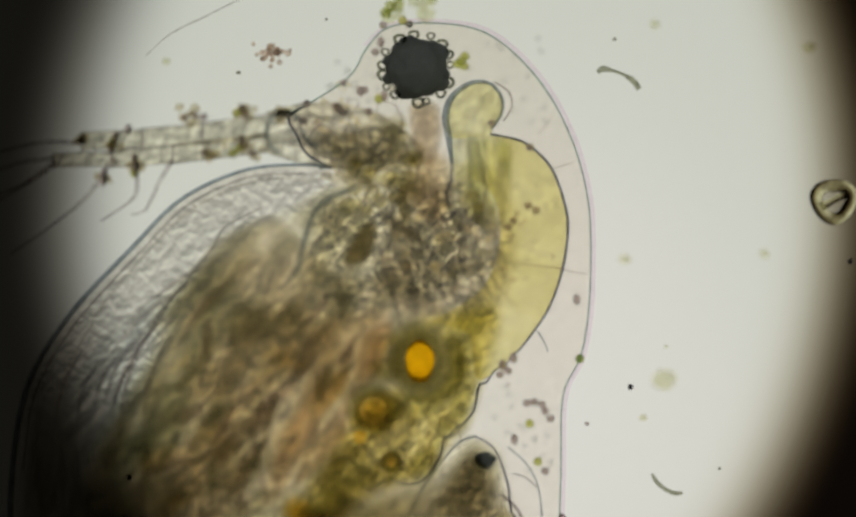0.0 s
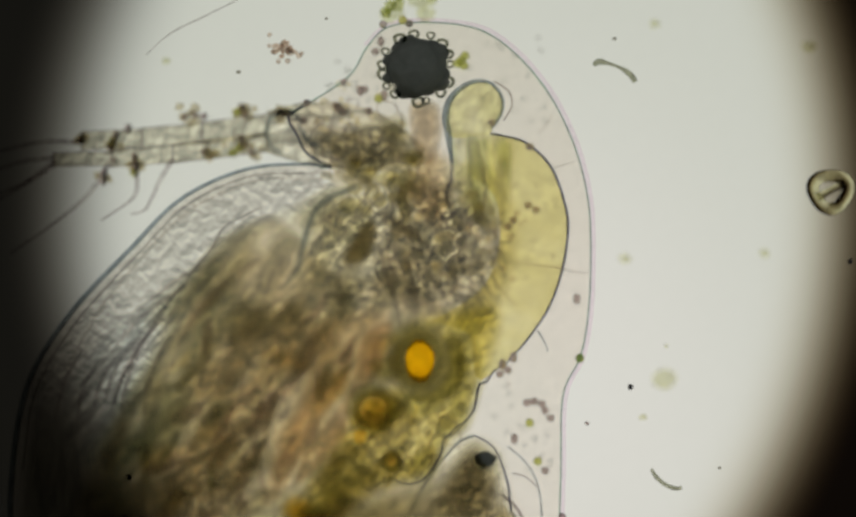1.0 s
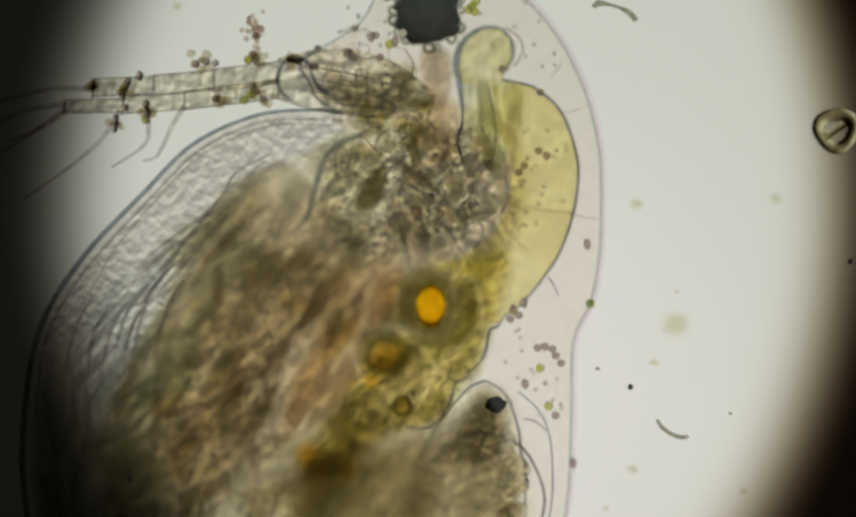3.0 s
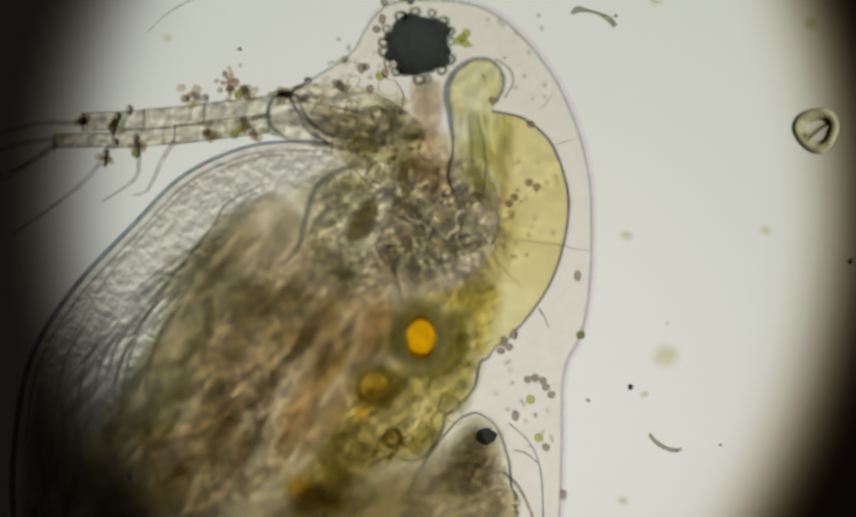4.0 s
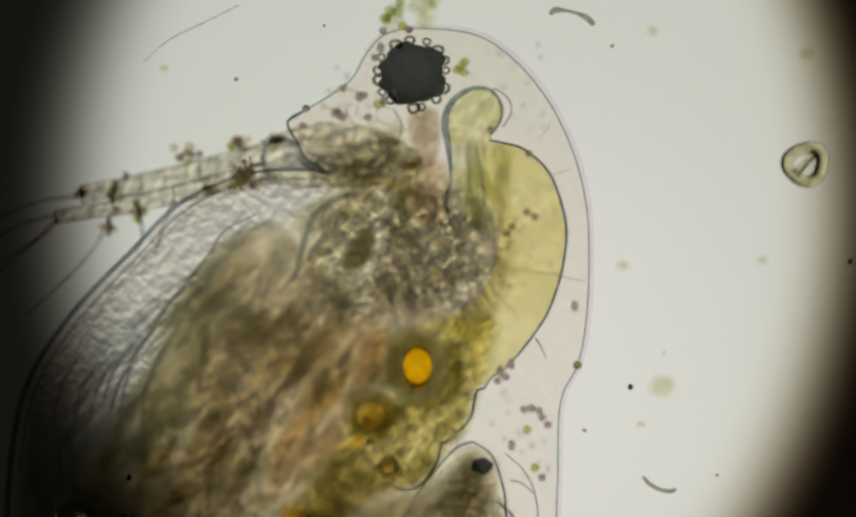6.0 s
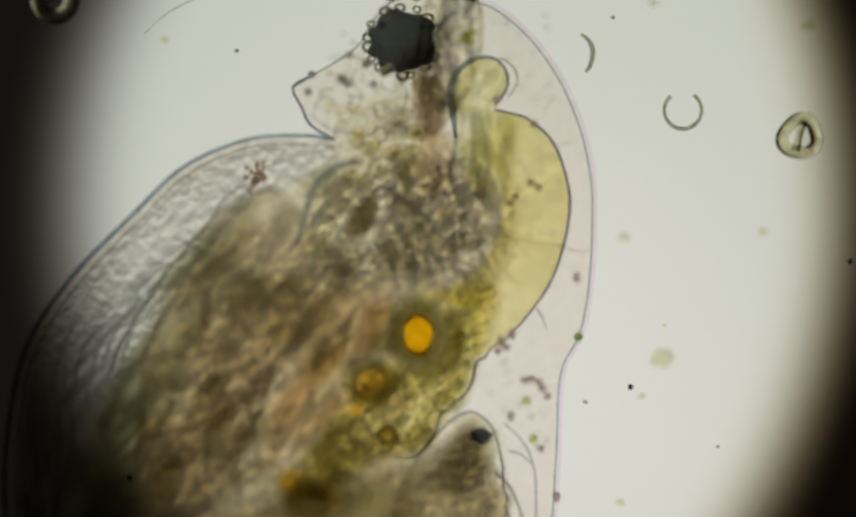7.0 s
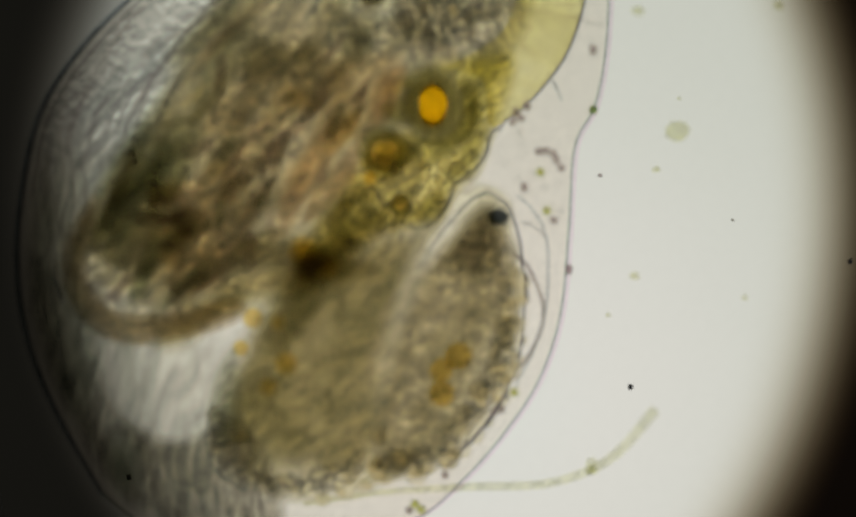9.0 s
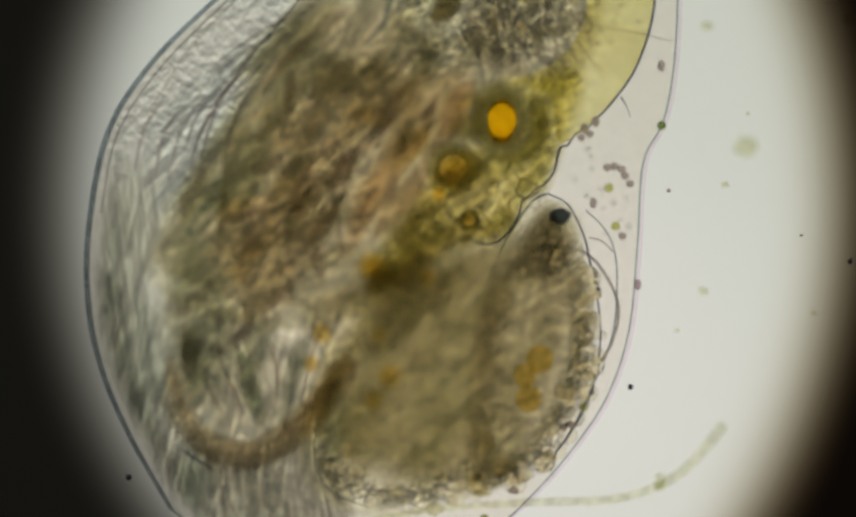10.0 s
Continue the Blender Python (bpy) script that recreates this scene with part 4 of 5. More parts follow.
# thoracic limbs: overlapping lobes that beat inside the valves
LIMB_ROWS = [
    ((618, 665), 0.27, 0.045, 240, M_LIMB_PINK, 0.10, "pale tan leaf-like limb"),
    ((640, 560), 0.26, 0.05, 225, M_LIMB_DARK, 0.03, "murky brown leaf-like limb"),
    ((458, 762), 0.21, 0.036, 213, M_LIMB_PINK, 0.11, "pale tan leaf-like limb with a comb"),
    ((500, 445), 0.30, 0.06, 214, M_LIMB_DARK, 0.04, "murky brown leaf-like limb"),
    ((500, 685), 0.16, 0.04, 222, M_LIMB_PINK, 0.09, "pale grey-pink leaf-like limb with a comb"),
    ((430, 925), 0.16, 0.04, 205, M_LIMB_PINK, 0.10, "pale leaf-like limb with a comb"),
    ((410, 600), 0.30, 0.05, 238, M_LIMB_DARK, 0.04, "murky brown leaf-like limb"),
    ((560, 745), 0.14, 0.034, 232, M_LIMB_PINK, 0.12, "pale tan leaf-like limb with a comb"),
]
limbs = []
for (px, py), long, wide, way, mat, z, words in LIMB_ROWS:
    a = radians(way)
    d, n = (math.cos(a), -math.sin(a)), (math.sin(a), math.cos(a))
    shape = []
    for s, w in ((0, 0.3), (0.15, 0.75), (0.35, 1.0), (0.6, 0.95), (0.82, 0.7), (1.0, 0.15)):
        shape.append((px + (d[0] * s * long - n[0] * w * wide) * 1000, py + (d[1] * s * long - n[1] * w * wide) * 1000))
    for s, w in ((0.9, 0.5), (0.7, 0.85), (0.4, 0.9), (0.15, 0.7)):
        shape.append((px + (d[0] * s * long + n[0] * w * wide) * 1000, py + (d[1] * s * long + n[1] * w * wide) * 1000))
    piv = L(px, py)
    ob = part("thoracic_limb", pillow("thoracic_limb", shape, 0.0, 0.03, 0.03, mat, 0.018, 0.008, 14, piv, 1.0, 0.05), flea, (*piv, z), words)
    limbs.append((ob, piv, z))
    if "comb" not in words:
        continue
    # the comb of bristles along its edge
    verts, faces = [], []
    for k in range(18):
        s = 0.3 + 0.6 * k / 17
        x0, y0 = d[0] * s * long - n[0] * wide * 0.5, -(d[1] * s * long - n[1] * wide * 0.5)
        bx, by = -n[0] * 0.036 + d[0] * 0.012, n[1] * 0.036 - d[1] * 0.012
        r = 0.0019
        base = len(verts)
        for (qx, qy) in ((x0, y0), (x0 + bx, y0 + by)):
            for c in range(4):
                q = c * math.pi / 2
                verts.append((qx + r * math.cos(q), qy + r * math.sin(q), 0.034 + r * math.sin(q + 0.7)))
        for c in range(4):
            faces.append((base + c, base + (c + 1) % 4, base + 4 + (c + 1) % 4, base + 4 + c))
    part("bristle_comb", mesh_of("bristle_comb", verts, faces, M_BRISTLE), ob, (0, 0, 0), "comb of fine bristles")

# oil drops in the body
def drop(name, x, y, z, rx, ry, material, label, parent=flea):
    return part(name, blob(name, (rx, ry, min(rx, ry) * 0.7), material, 0.08, 1.5, x * 0.01, 3), parent, (*L(x, y), z), label)


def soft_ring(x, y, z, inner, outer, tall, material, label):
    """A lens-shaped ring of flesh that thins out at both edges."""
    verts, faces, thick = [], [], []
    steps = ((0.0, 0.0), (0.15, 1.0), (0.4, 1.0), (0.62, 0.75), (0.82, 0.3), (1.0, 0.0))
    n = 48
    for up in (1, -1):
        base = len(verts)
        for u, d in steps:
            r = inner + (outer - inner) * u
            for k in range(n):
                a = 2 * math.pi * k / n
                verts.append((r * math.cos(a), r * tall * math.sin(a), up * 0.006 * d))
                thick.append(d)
        for i in range(len(steps) - 1):
            for k in range(n):
                q = (k + 1) % n
                f = (base + i * n + k, base + i * n + q, base + (i + 1) * n + q, base + (i + 1) * n + k)
                faces.append(f if up < 0 else f[::-1])
    return part("oil_halo", mesh_of("oil_halo", verts, faces, material, thick), flea, (*L(x, y), z), label)


drop("oil_drop", 769, 661, 0.06, 0.0275, 0.041, M_ORANGE, "bright orange oval oil drop")
soft_ring(769, 660, 0.02, 0.023, 0.064, 1.22, M_HALO, "olive ring round the oil drop")
soft_ring(684, 751, 0.02, 0.022, 0.056, 1.0, M_HALO_SOFT, "olive ring round an oil drop")
soft("oil_drop", oval(684, 751, 40, 40), 0.06, M_AMBER_DULL, "dull amber oil drop", 0.022)
soft("oil_drop", oval(717, 845, 16, 16), 0.07, M_AMBER, "small amber oil drop", 0.01)
drop("oil_drop", 660, 800, 0.10, 0.012, 0.015, M_AMBER, "small orange oil drop")
soft("oil_halo", oval(543, 940, 62, 62), -0.14, M_GILL_FAINT, "blurred olive ring round an oil drop", 0.05)
soft("oil_drop", oval(543, 938, 36, 36), -0.12, M_ORANGE_DEEP, "blurred orange oil drop", 0.028)
soft_ring(717, 845, 0.08, 0.010, 0.022, 1.0, M_HALO_SOFT, "brown ring round a small oil drop")
soft("oil_drop", oval(457, 1064, 25, 25), -0.05, M_ORANGE_SOFT, "small amber oil drop", 0.016)
soft("oil_drop", oval(437, 1120, 19, 19), -0.05, M_ORANGE_SOFT, "small amber oil drop", 0.012)
soft("oil_patch", oval(525, 660, 32, 56, 70), -0.08, M_AMBERFAINT, "golden oily patch", 0.035)
soft("oil_patch", oval(380, 790, 34, 22, 30), -0.08, M_AMBERFAINT, "golden oily patch", 0.025)
soft("oil_patch", oval(290, 838, 50, 30, 30), -0.08, M_AMBERFAINT, "golden oily patch", 0.03)


# ---- embryos in the brood pouch ----
def embryo(outline, z, high, seed, label, cells, arc, flesh, fade=0.09, ramp=None):
    body = part("embryo", pillow("embryo", outline, z, high, 0.09, flesh, 0.02, 0.012, 14, fade=fade, ramp=ramp), flea, (0, 0, 0), label)
    rng = random.Random(seed)
    kinds = [blob("yolk_cell", (r, r * 0.9, r * 0.8), M_YOLK, 0.25, 1.4, r * 300, 2) for r in (0.011, 0.015, 0.020)]
    ring = spline([L(*q) for q in outline], True, 0.01)
    mid = ring.mean(0)
    for _ in range(cells):
        k = rng.randrange(int(len(ring) * arc[0]), int(len(ring) * arc[1]))
        u = rng.random() ** 1.8 * 0.34
        q = ring[k] * (1 - u) + mid * u
        part("yolk_cell", rng.choice(kinds), body, (q[0] * 0.985 + mid[0] * 0.015, q[1] * 0.985 + mid[1] * 0.015, z + high * (0.55 + 0.6 * u)))
    return body


EMB_A = [(868, 800), (905, 822), (932, 880), (938, 915), (952, 985), (958, 1060), (944, 1140), (898, 1235), (842, 1305), (784, 1338), (722, 1340), (690, 1270), (695, 1170), (710, 1070), (745, 945), (802, 862), (838, 815)]
EMB_B = [(600, 900), (700, 862), (770, 848), (838, 846), (812, 965), (792, 1070), (778, 1190), (776, 1300), (750, 1352), (622, 1400), (522, 1394), (450, 1366), (412, 1308), (408, 1215), (448, 1092), (518, 958)]
POUCH = [(880, 790), (925, 820), (945, 900), (965, 1000), (965, 1070), (945, 1150), (895, 1245), (830, 1320), (720, 1370), (600, 1410), (480, 1390), (410, 1310), (420, 1200), (455, 1060), (555, 930), (650, 850), (770, 815), (830, 790)]
part("brood_pouch", pillow("brood_pouch", POUCH, -0.02, 0.14, 0.1, M_BODY, 0.026, fade=0.03), flea, (0, 0, 0), "murky fluid of the brood pouch")
emb_b = embryo(EMB_B, -0.04, 0.12, 4, "large murky brown embryo in the brood pouch", 18, (0.42, 0.75), M_EMBRYO_DEEP, 0.08, ((565, 1425), (600, 1290)))
emb_a = embryo(EMB_A, 0.02, 0.11, 5, "grainy brown embryo with a black eye spot", 64, (0.10, 0.56), M_EMBRYO, 0.045, ((1010, 1110), (850, 1050)))
part("yolk_layer", pillow("yolk_layer", [(925, 870), (952, 985), (960, 1060), (946, 1145), (900, 1240), (843, 1312), (784, 1345), (722, 1346), (712, 1290), (770, 1275), (826, 1225), (862, 1160), (885, 1080), (893, 980)], 0.09, 0.015, 0.03, M_YOLK_LAYER, 0.016, fade=0.03), emb_a, (0, 0, 0), "packed pale yolk cells")
part("yolk_layer", pillow("yolk_layer", [(722, 1332), (640, 1398), (522, 1398), (448, 1370), (412, 1308), (420, 1230), (455, 1240), (478, 1295), (540, 1335), (630, 1325), (700, 1285)], 0.03, 0.015, 0.03, M_YOLK_LAYER, 0.016, fade=0.03), emb_b, (0, 0, 0), "packed pale yolk cells")
part("yolk_mass", pillow("yolk_mass", [(590, 920), (680, 895), (760, 895), (705, 1000), (620, 1090), (530, 1150), (480, 1110), (535, 985)], -0.08, 0.012, 0.03, M_GILL_FAINT, 0.018, fade=0.06), emb_b, (0, 0, 0), "dark olive yolk")
part("yolk_mass", pillow("yolk_mass", [(425, 1160), (465, 1120), (490, 1230), (470, 1320), (430, 1310), (412, 1240)], -0.04, 0.012, 0.03, M_GILL_BLUE, 0.018, fade=0.025), emb_b, (0, 0, 0), "bluish edge of the embryo")
part("head", pillow("head", [(866, 808), (900, 826), (926, 880), (930, 940), (880, 985), (800, 975), (775, 925), (812, 862), (838, 822)], 0.05, 0.02, 0.03, M_YOLK_LAYER, 0.014, 0.004, 30, fade=0.05), emb_a, (0, 0, 0), "grainy head with cell outlines")
rng = random.Random(51)
for k in range(20):
    a, u = rng.uniform(0, 2 * math.pi), math.sqrt(rng.random())
    x, y, r = 872 + 48 * u * math.cos(a), 895 + 62 * u * math.sin(a), rng.uniform(7, 15)
    ring = [(x + r * rng.uniform(0.75, 1.25) * math.cos(b * 0.9), y + r * rng.uniform(0.75, 1.25) * math.sin(b * 0.9)) for b in range(rng.choice((5, 6, 7)))]
    rim_of("cell_outline", ring, [0.0009, 0.0015, 0.0007], (M_HAIR, M_STRAND)[k % 2], rng.uniform(0.06, 0.12), emb_a)
part("eye_spot", blob("eye_spot", (0.0185, 0.0135, 0.013), M_EYE, 0.5, 6, 4, 4), emb_a, (*L(888, 842), 0.09), "black eye spot")
for x, y, r in ((844, 1102, 0.025), (816, 1131, 0.021), (822, 1174, 0.024)):
    part("oil_drop", blob("oil_drop", (r, r, r), M_AMBER, 0.1, 2, x, 3), emb_a, (*L(x, y), 0.10), "amber oil drop")
for x, y, r in ((554, 1150, 30), (526, 1196, 25), (533, 1076, 22), (618, 968, 26)):
    part("oil_drop", pillow("oil_drop", oval(x, y, r, r), -0.12, 0.012, 0.02, M_ORANGE_SOFT, 0.012, fade=0.022), emb_b, (0, 0, 0), "dull amber oil drop")
rim_of("embryo_edge", [(868, 800), (905, 822), (932, 880), (940, 920), (952, 985), (957, 1060), (944, 1140), (898, 1235), (842, 1305)], [0.0016, 0.0024, 0.0016, 0.0026, 0.0016], M_RIM_DARK, 0.03, emb_a, "dark outline")
rim_of("embryo_edge", [(868, 800), (840, 812), (806, 856), (776, 905), (752, 960)], [0.0022, 0.0016, 0.0008], M_EDGE, 0.05, emb_a, "fine grey outline of the head")
rim_of("embryo_antenna", [(925, 905), (955, 930), (985, 985), (990, 1030), (975, 1080), (955, 1110)], [0.003], M_MEMBRANE, 0.06, emb_a, "folded limb of the embryo")
rim_of("embryo_edge", [(424, 1228), (420, 1308), (452, 1364), (522, 1392)], [0.0010, 0.0016, 0.0008], M_EDGE, 0.0, emb_b, "fine blue-grey outline")
rim_of("brood_membrane", [(930, 818), (965, 850), (985, 890), (992, 947), (990, 1030), (968, 1110), (940, 1170)], [0.0012, 0.0018, 0.0010], M_EDGE, 0.05, flea, "thin brood pouch membrane")
rim_of("brood_membrane", [(938, 868), (960, 872), (983, 892)], [0.0014], M_MEMBRANE, 0.05)
rim_of("brood_membrane", [(985, 608), (996, 625), (1004, 645)], [0.0018, 0.0008], M_EDGE, 0.05)
for q in ([(985, 245), (1002, 228), (1010, 212)], [(1015, 308), (1035, 302), (1052, 298)], [(940, 480), (985, 487), (1035, 492)], [(905, 512), (928, 545), (950, 562)], [(1020, 492), (1050, 498), (1075, 502)]):
    rim_of("muscle_strand", q, [0.0008, 0.0013, 0.0008], M_COMB, 0.08)

# hind body: curved claw-bearing tail
TAIL = [(512, 1100), (494, 1128), (470, 1165), (425, 1216), (376, 1258), (320, 1280), (262, 1268), (216, 1232), (190, 1180), (178, 1130), (174, 1098)]
tail_pivot = L(590, 960)
mid = spline(TAIL, False, 24.0)
way = np.gradient(mid, axis=0)
side = np.stack([-way[:, 1], way[:, 0]], 1) / np.linalg.norm(way, axis=1)[:, None]
half = np.interp(np.linspace(0, 1, len(mid)), (0, 0.1, 0.35, 0.6, 0.85, 1), (20, 34, 35, 32, 26, 12))[:, None]
band = [tuple(q) for q in mid + side * half] + [tuple(q) for q in (mid - side * half)[::-1]]
tail = part("post_abdomen", pillow("post_abdomen", band, 0.0, 0.02, 0.02, M_TAIL, 0.014, 0.004, 20, tail_pivot, fade=0.019), flea, (*tail_pivot, 0.06), "brown curved hind body")
rng = random.Random(8)
line = spline([(L(*q)[0] - tail_pivot[0], L(*q)[1] - tail_pivot[1]) for q in TAIL], False, 0.014)
for k in range(12, len(line) - 5):
    d = line[k + 1] - line[k - 1]
    d = d / np.linalg.norm(d)
    nrm = np.array((-d[1], d[0]))
    r = 0.022
    for u in (0.0, 0.5):
        at = line[k] * (1 - u) + line[k + 1] * u
        a, b = at + nrm * (r - 0.004), at + nrm * (r + 0.012) + d * 0.004
        part("tail_spine", tube("tail_spine", [(*a, 0.02), (*b, 0.022)], [0.0028, 0.001], M_TAIL, 5, 0.01), tail)
rim = [line[k] + (lambda d: np.array((-d[1], d[0])) / np.linalg.norm(d))(line[k + 1] - line[k - 1]) * 0.042 for k in range(20, len(line) - 8, 4)]
part("tail_edge", tube("tail_edge", [(*q, 0.01) for q in rim], [0.001, 0.003, 0.002], M_RIM_DARK, 6), tail, (0, 0, 0), "dark lower edge")

# ---- swimming antenna ----
ant_pivot = L(772, 290)


def A(x, y, z=0.0):
    q = L(x, y)
    return (q[0] - ant_pivot[0], q[1] - ant_pivot[1], z)


antenna = part("antenna", tube("antenna", [A(775, 290), A(700, 268), A(620, 250), A(548, 245), A(488, 243)], [0.020, 0.054, 0.062, 0.056, 0.038], M_MUSCLE, 16), flea, (*ant_pivot, 0.12), "banded swimming antenna with algae on it")
# muscle at its root, which swings with it
HEAD_FLESH = [(545, 262), (560, 225), (640, 235), (720, 215), (760, 250), (740, 310), (680, 330), (600, 305)]
for outline, z, material, words, fade in ((HEAD_FLESH, -0.07, M_FLESH, "grainy muscle at the antenna's root", 0.04),
                                          ([(612, 312), (650, 305), (695, 330), (700, 352), (655, 350), (620, 335)], 0.0, M_DARKSPOT, "dark brown patch at the antenna's root", 0.015),
                                          ([(700, 225), (745, 205), (752, 262), (740, 300), (700, 290)], -0.08, M_GILL_FAINT, "olive tissue at the antenna's root", 0.03),
                                          ([(712, 300), (770, 305), (800, 330), (780, 375), (730, 365)], -0.07, M_DARKSPOT, "olive-brown patch at the antenna's root", 0.03)):
    part("root_muscle", pillow("root_muscle", outline, z, 0.03 if outline is HEAD_FLESH else 0.012, 0.04, material, 0.014, 0.004, 25, ant_pivot, fade=fade), antenna, (0, 0, 0), words)
SEGS = [((490, 232), (372, 246), 0.021), ((370, 246), (262, 255), 0.019), ((260, 255), (150, 260), 0.017),
        ((490, 262), (318, 283), 0.018), ((316, 284), (205, 292), 0.016), ((203, 292), (98, 294), 0.013)]
for k, (p, q, r) in enumerate(SEGS):
    zz = 0.012 if k < 3 else -0.012
    part("segment", tube("segment", [A(*p, zz), A((p[0] + q[0]) / 2, (p[1] + q[1]) / 2, zz), A(*q, zz)], [r, r * 0.93, r * 0.95], M_CLEAR_LIMB, 12, 0.02), antenna, (0, 0, 0), "clear antenna joint")
    part("joint_ring", tube("joint_ring", [A(q[0] + 2, q[1], zz), A(q[0] - 2, q[1], zz)], [r * 1.06, r * 1.06], M_MEMBRANE, 10, 0.02), antenna, (0, 0, 0), "dark joint ring")
    part("joint_line", tube("joint_line", [A(p[0], p[1] - r * 950, zz + 0.004), A(q[0], q[1] - r * 950, zz + 0.004)], [0.0014], M_MEMBRANE, 5, 0.02), antenna)
    part("joint_line", tube("joint_line", [A(p[0], p[1] + r * 950, zz + 0.004), A(q[0], q[1] + r * 950, zz + 0.004)], [0.0014], M_MEMBRANE, 5, 0.02), antenna)
for q in ([(522, 204), (500, 214), (489, 240), (496, 268), (516, 284)], [(548, 220), (556, 246), (576, 268), (612, 286)], [(505, 212), (530, 206), (556, 222)]):
    part("joint_ring", tube("joint_ring", [A(*p, 0.03) for p in q], [0.002, 0.0045, 0.002], M_EDGE, 6), antenna, (0, 0, 0), "dark rounded joint")
for k in range(8):
    y0 = -30 + 8 * k
    part("antenna_muscle", tube("antenna_muscle", [A(775 - 4 * k, 292 + y0 * 0.5, 0.03), A(640, 266 + y0 * 0.9, 0.035), A(506 + 7 * (k % 4), 243 + y0, 0.03)], [0.001, 0.0026, 0.001], M_COMB if k % 3 else M_MEMBRANE, 5), antenna, (0, 0, 0), "strand of muscle")
HAIRS = [[(100, 296), (50, 335), (-20, 380)], [(104, 300), (60, 330), (-10, 360)], [(200, 300), (165, 355), (100, 410), (20, 465)], [(250, 300), (252, 350), (232, 375), (185, 405)],
         [(318, 292), (292, 335), (268, 385), (240, 393)], [(150, 262), (70, 262), (-40, 290)], [(98, 290), (30, 300), (-40, 330)]]
for h in HAIRS:
    part("swimming_bristle", tube("swimming_bristle", [A(*q, -0.03) for q in h], [0.0055, 0.004, 0.0022], M_HAIR, 6), antenna, (0, 0, 0), "long clear bristle")
brown_cell = blob("algal_cell", (0.0075, 0.0075, 0.0075), M_CELL, 0.15, 2, 1, 2)
green_cell = blob("algal_cell", (0.0085, 0.0085, 0.008), M_CELL_GREEN, 0.15, 2, 2, 2)
oval_cell = blob("algal_cell", (0.007, 0.010, 0.007), M_CELL, 0.2, 2, 3, 2)
for x, y, k in ((340, 216, 0), (358, 212, 0), (374, 215, 0), (436, 208, 1), (444, 198, 0), (450, 212, 0), (512, 208, 0), (524, 210, 0), (208, 262, 1), (214, 250, 2), (205, 275, 2), (192, 318, 2), (190, 332, 2),
                (248, 290, 2), (248, 318, 1), (250, 305, 2), (440, 272, 1), (452, 268, 0), (462, 280, 0), (444, 258, 2), (375, 280, 0), (236, 238, 2), (150, 258, 0), (428, 282, 1), (210, 296, 0)):
    part("algal_cell", (brown_cell, green_cell, oval_cell)[k], antenna, A(x, y, 0.03))

for x, y, w, k in ((354, 216, 0.016, 1), (446, 204, 0.010, 2), (452, 268, 0.020, 3), (516, 208, 0.009, 4), (208, 264, 0.011, 5), (190, 325, 0.008, 6), (249, 306, 0.010, 7), (384, 282, 0.007, 8), (148, 256, 0.007, 9)):
    part("algal_tuft", lumps("algal_tuft", 7, (w, w * 0.6, 0.006), 0.0075, M_CLUMP, 80 + k), antenna, A(x, y, 0.02), "brown-green algal tuft")

# algae and specks that sit on the animal
for x, y, k, z in ((702, 46, 0, 0.03), (738, 38, 1, 0.03), (750, 44, 0, 0.03), (630, 152, 0, 0.05), (562, 190, 0, 0.05), (660, 168, 2, 0.16), (668, 165, 0, 0.16), (694, 182, 1, 0.16), (704, 176, 2, 0.16),
                   (676, 205, 0, 0.16), (616, 195, 0, 0.14), (622, 200, 2, 0.14), (630, 206, 0, 0.14), (556, 222, 0, 0.1), (845, 112, 1, 0.15), (850, 122, 1, 0.15), (852, 104, 1, 0.15), (838, 118, 1, 0.15),
                   (900, 226, 0, 0.1), (970, 270, 0, 0.12), (967, 377, 0, 0.16), (981, 385, 0, 0.16), (1062, 657, 1, 0.03), (930, 416, 0, 0.14), (940, 404, 0, 0.14), (965, 738, 0, 0.15), (978, 735, 0, 0.15), (992, 740, 0, 0.15),
                   (998, 752, 0, 0.15), (1008, 766, 0, 0.15), (970, 775, 1, 0.12), (985, 845, 1, 0.15), (998, 862, 0, 0.15), (942, 804, 2, 0.15), (920, 668, 2, 0.14), (930, 678, 0, 0.14), (940, 655, 2, 0.14), (915, 685, 0, 0.14),
                   (688, 96, 0, 0.1), (698, 78, 2, 0.1), (1056, 548, 2, 0.12), (940, 1178, 1, 0.1), (918, 1210, 0, 0.1), (905, 1216, 0, 0.1), (1030, 950, 2, 0.02), (820, 1335, 0, 0.05), (768, 1390, 1, 0.05), (780, 1400, 1, 0.05), (758, 1402, 0, 0.05)):
    part("algal_cell", (brown_cell, green_cell, oval_cell)[k], flea, (*L(x, y), min(z, 0.09)))
rng = random.Random(5)
clot = [blob("brown_granule", (r, r * 0.8, r * 0.8), M_BROWN, 0.3, 2, r * 900, 2) for r in (0.0026, 0.0036, 0.0048)]
for k in range(24):
    x, y = ((rng.gauss(938, 14), rng.uniform(385, 520)), (rng.gauss(700, 30), rng.gauss(325, 18)), (rng.gauss(905, 18), rng.gauss(660, 26)), (rng.gauss(800, 40), rng.gauss(455, 30)))[(0, 0, 1, 3, 0, 2, 1)[k % 7]]
    part("brown_granule", rng.choice(clot), flea, (*L(x, y), 0.13))
grit = blob("speck", (0.0028, 0.0028, 0.0028), M_GREY, 0.2, 2, 4, 2)
rng = random.Random(21)
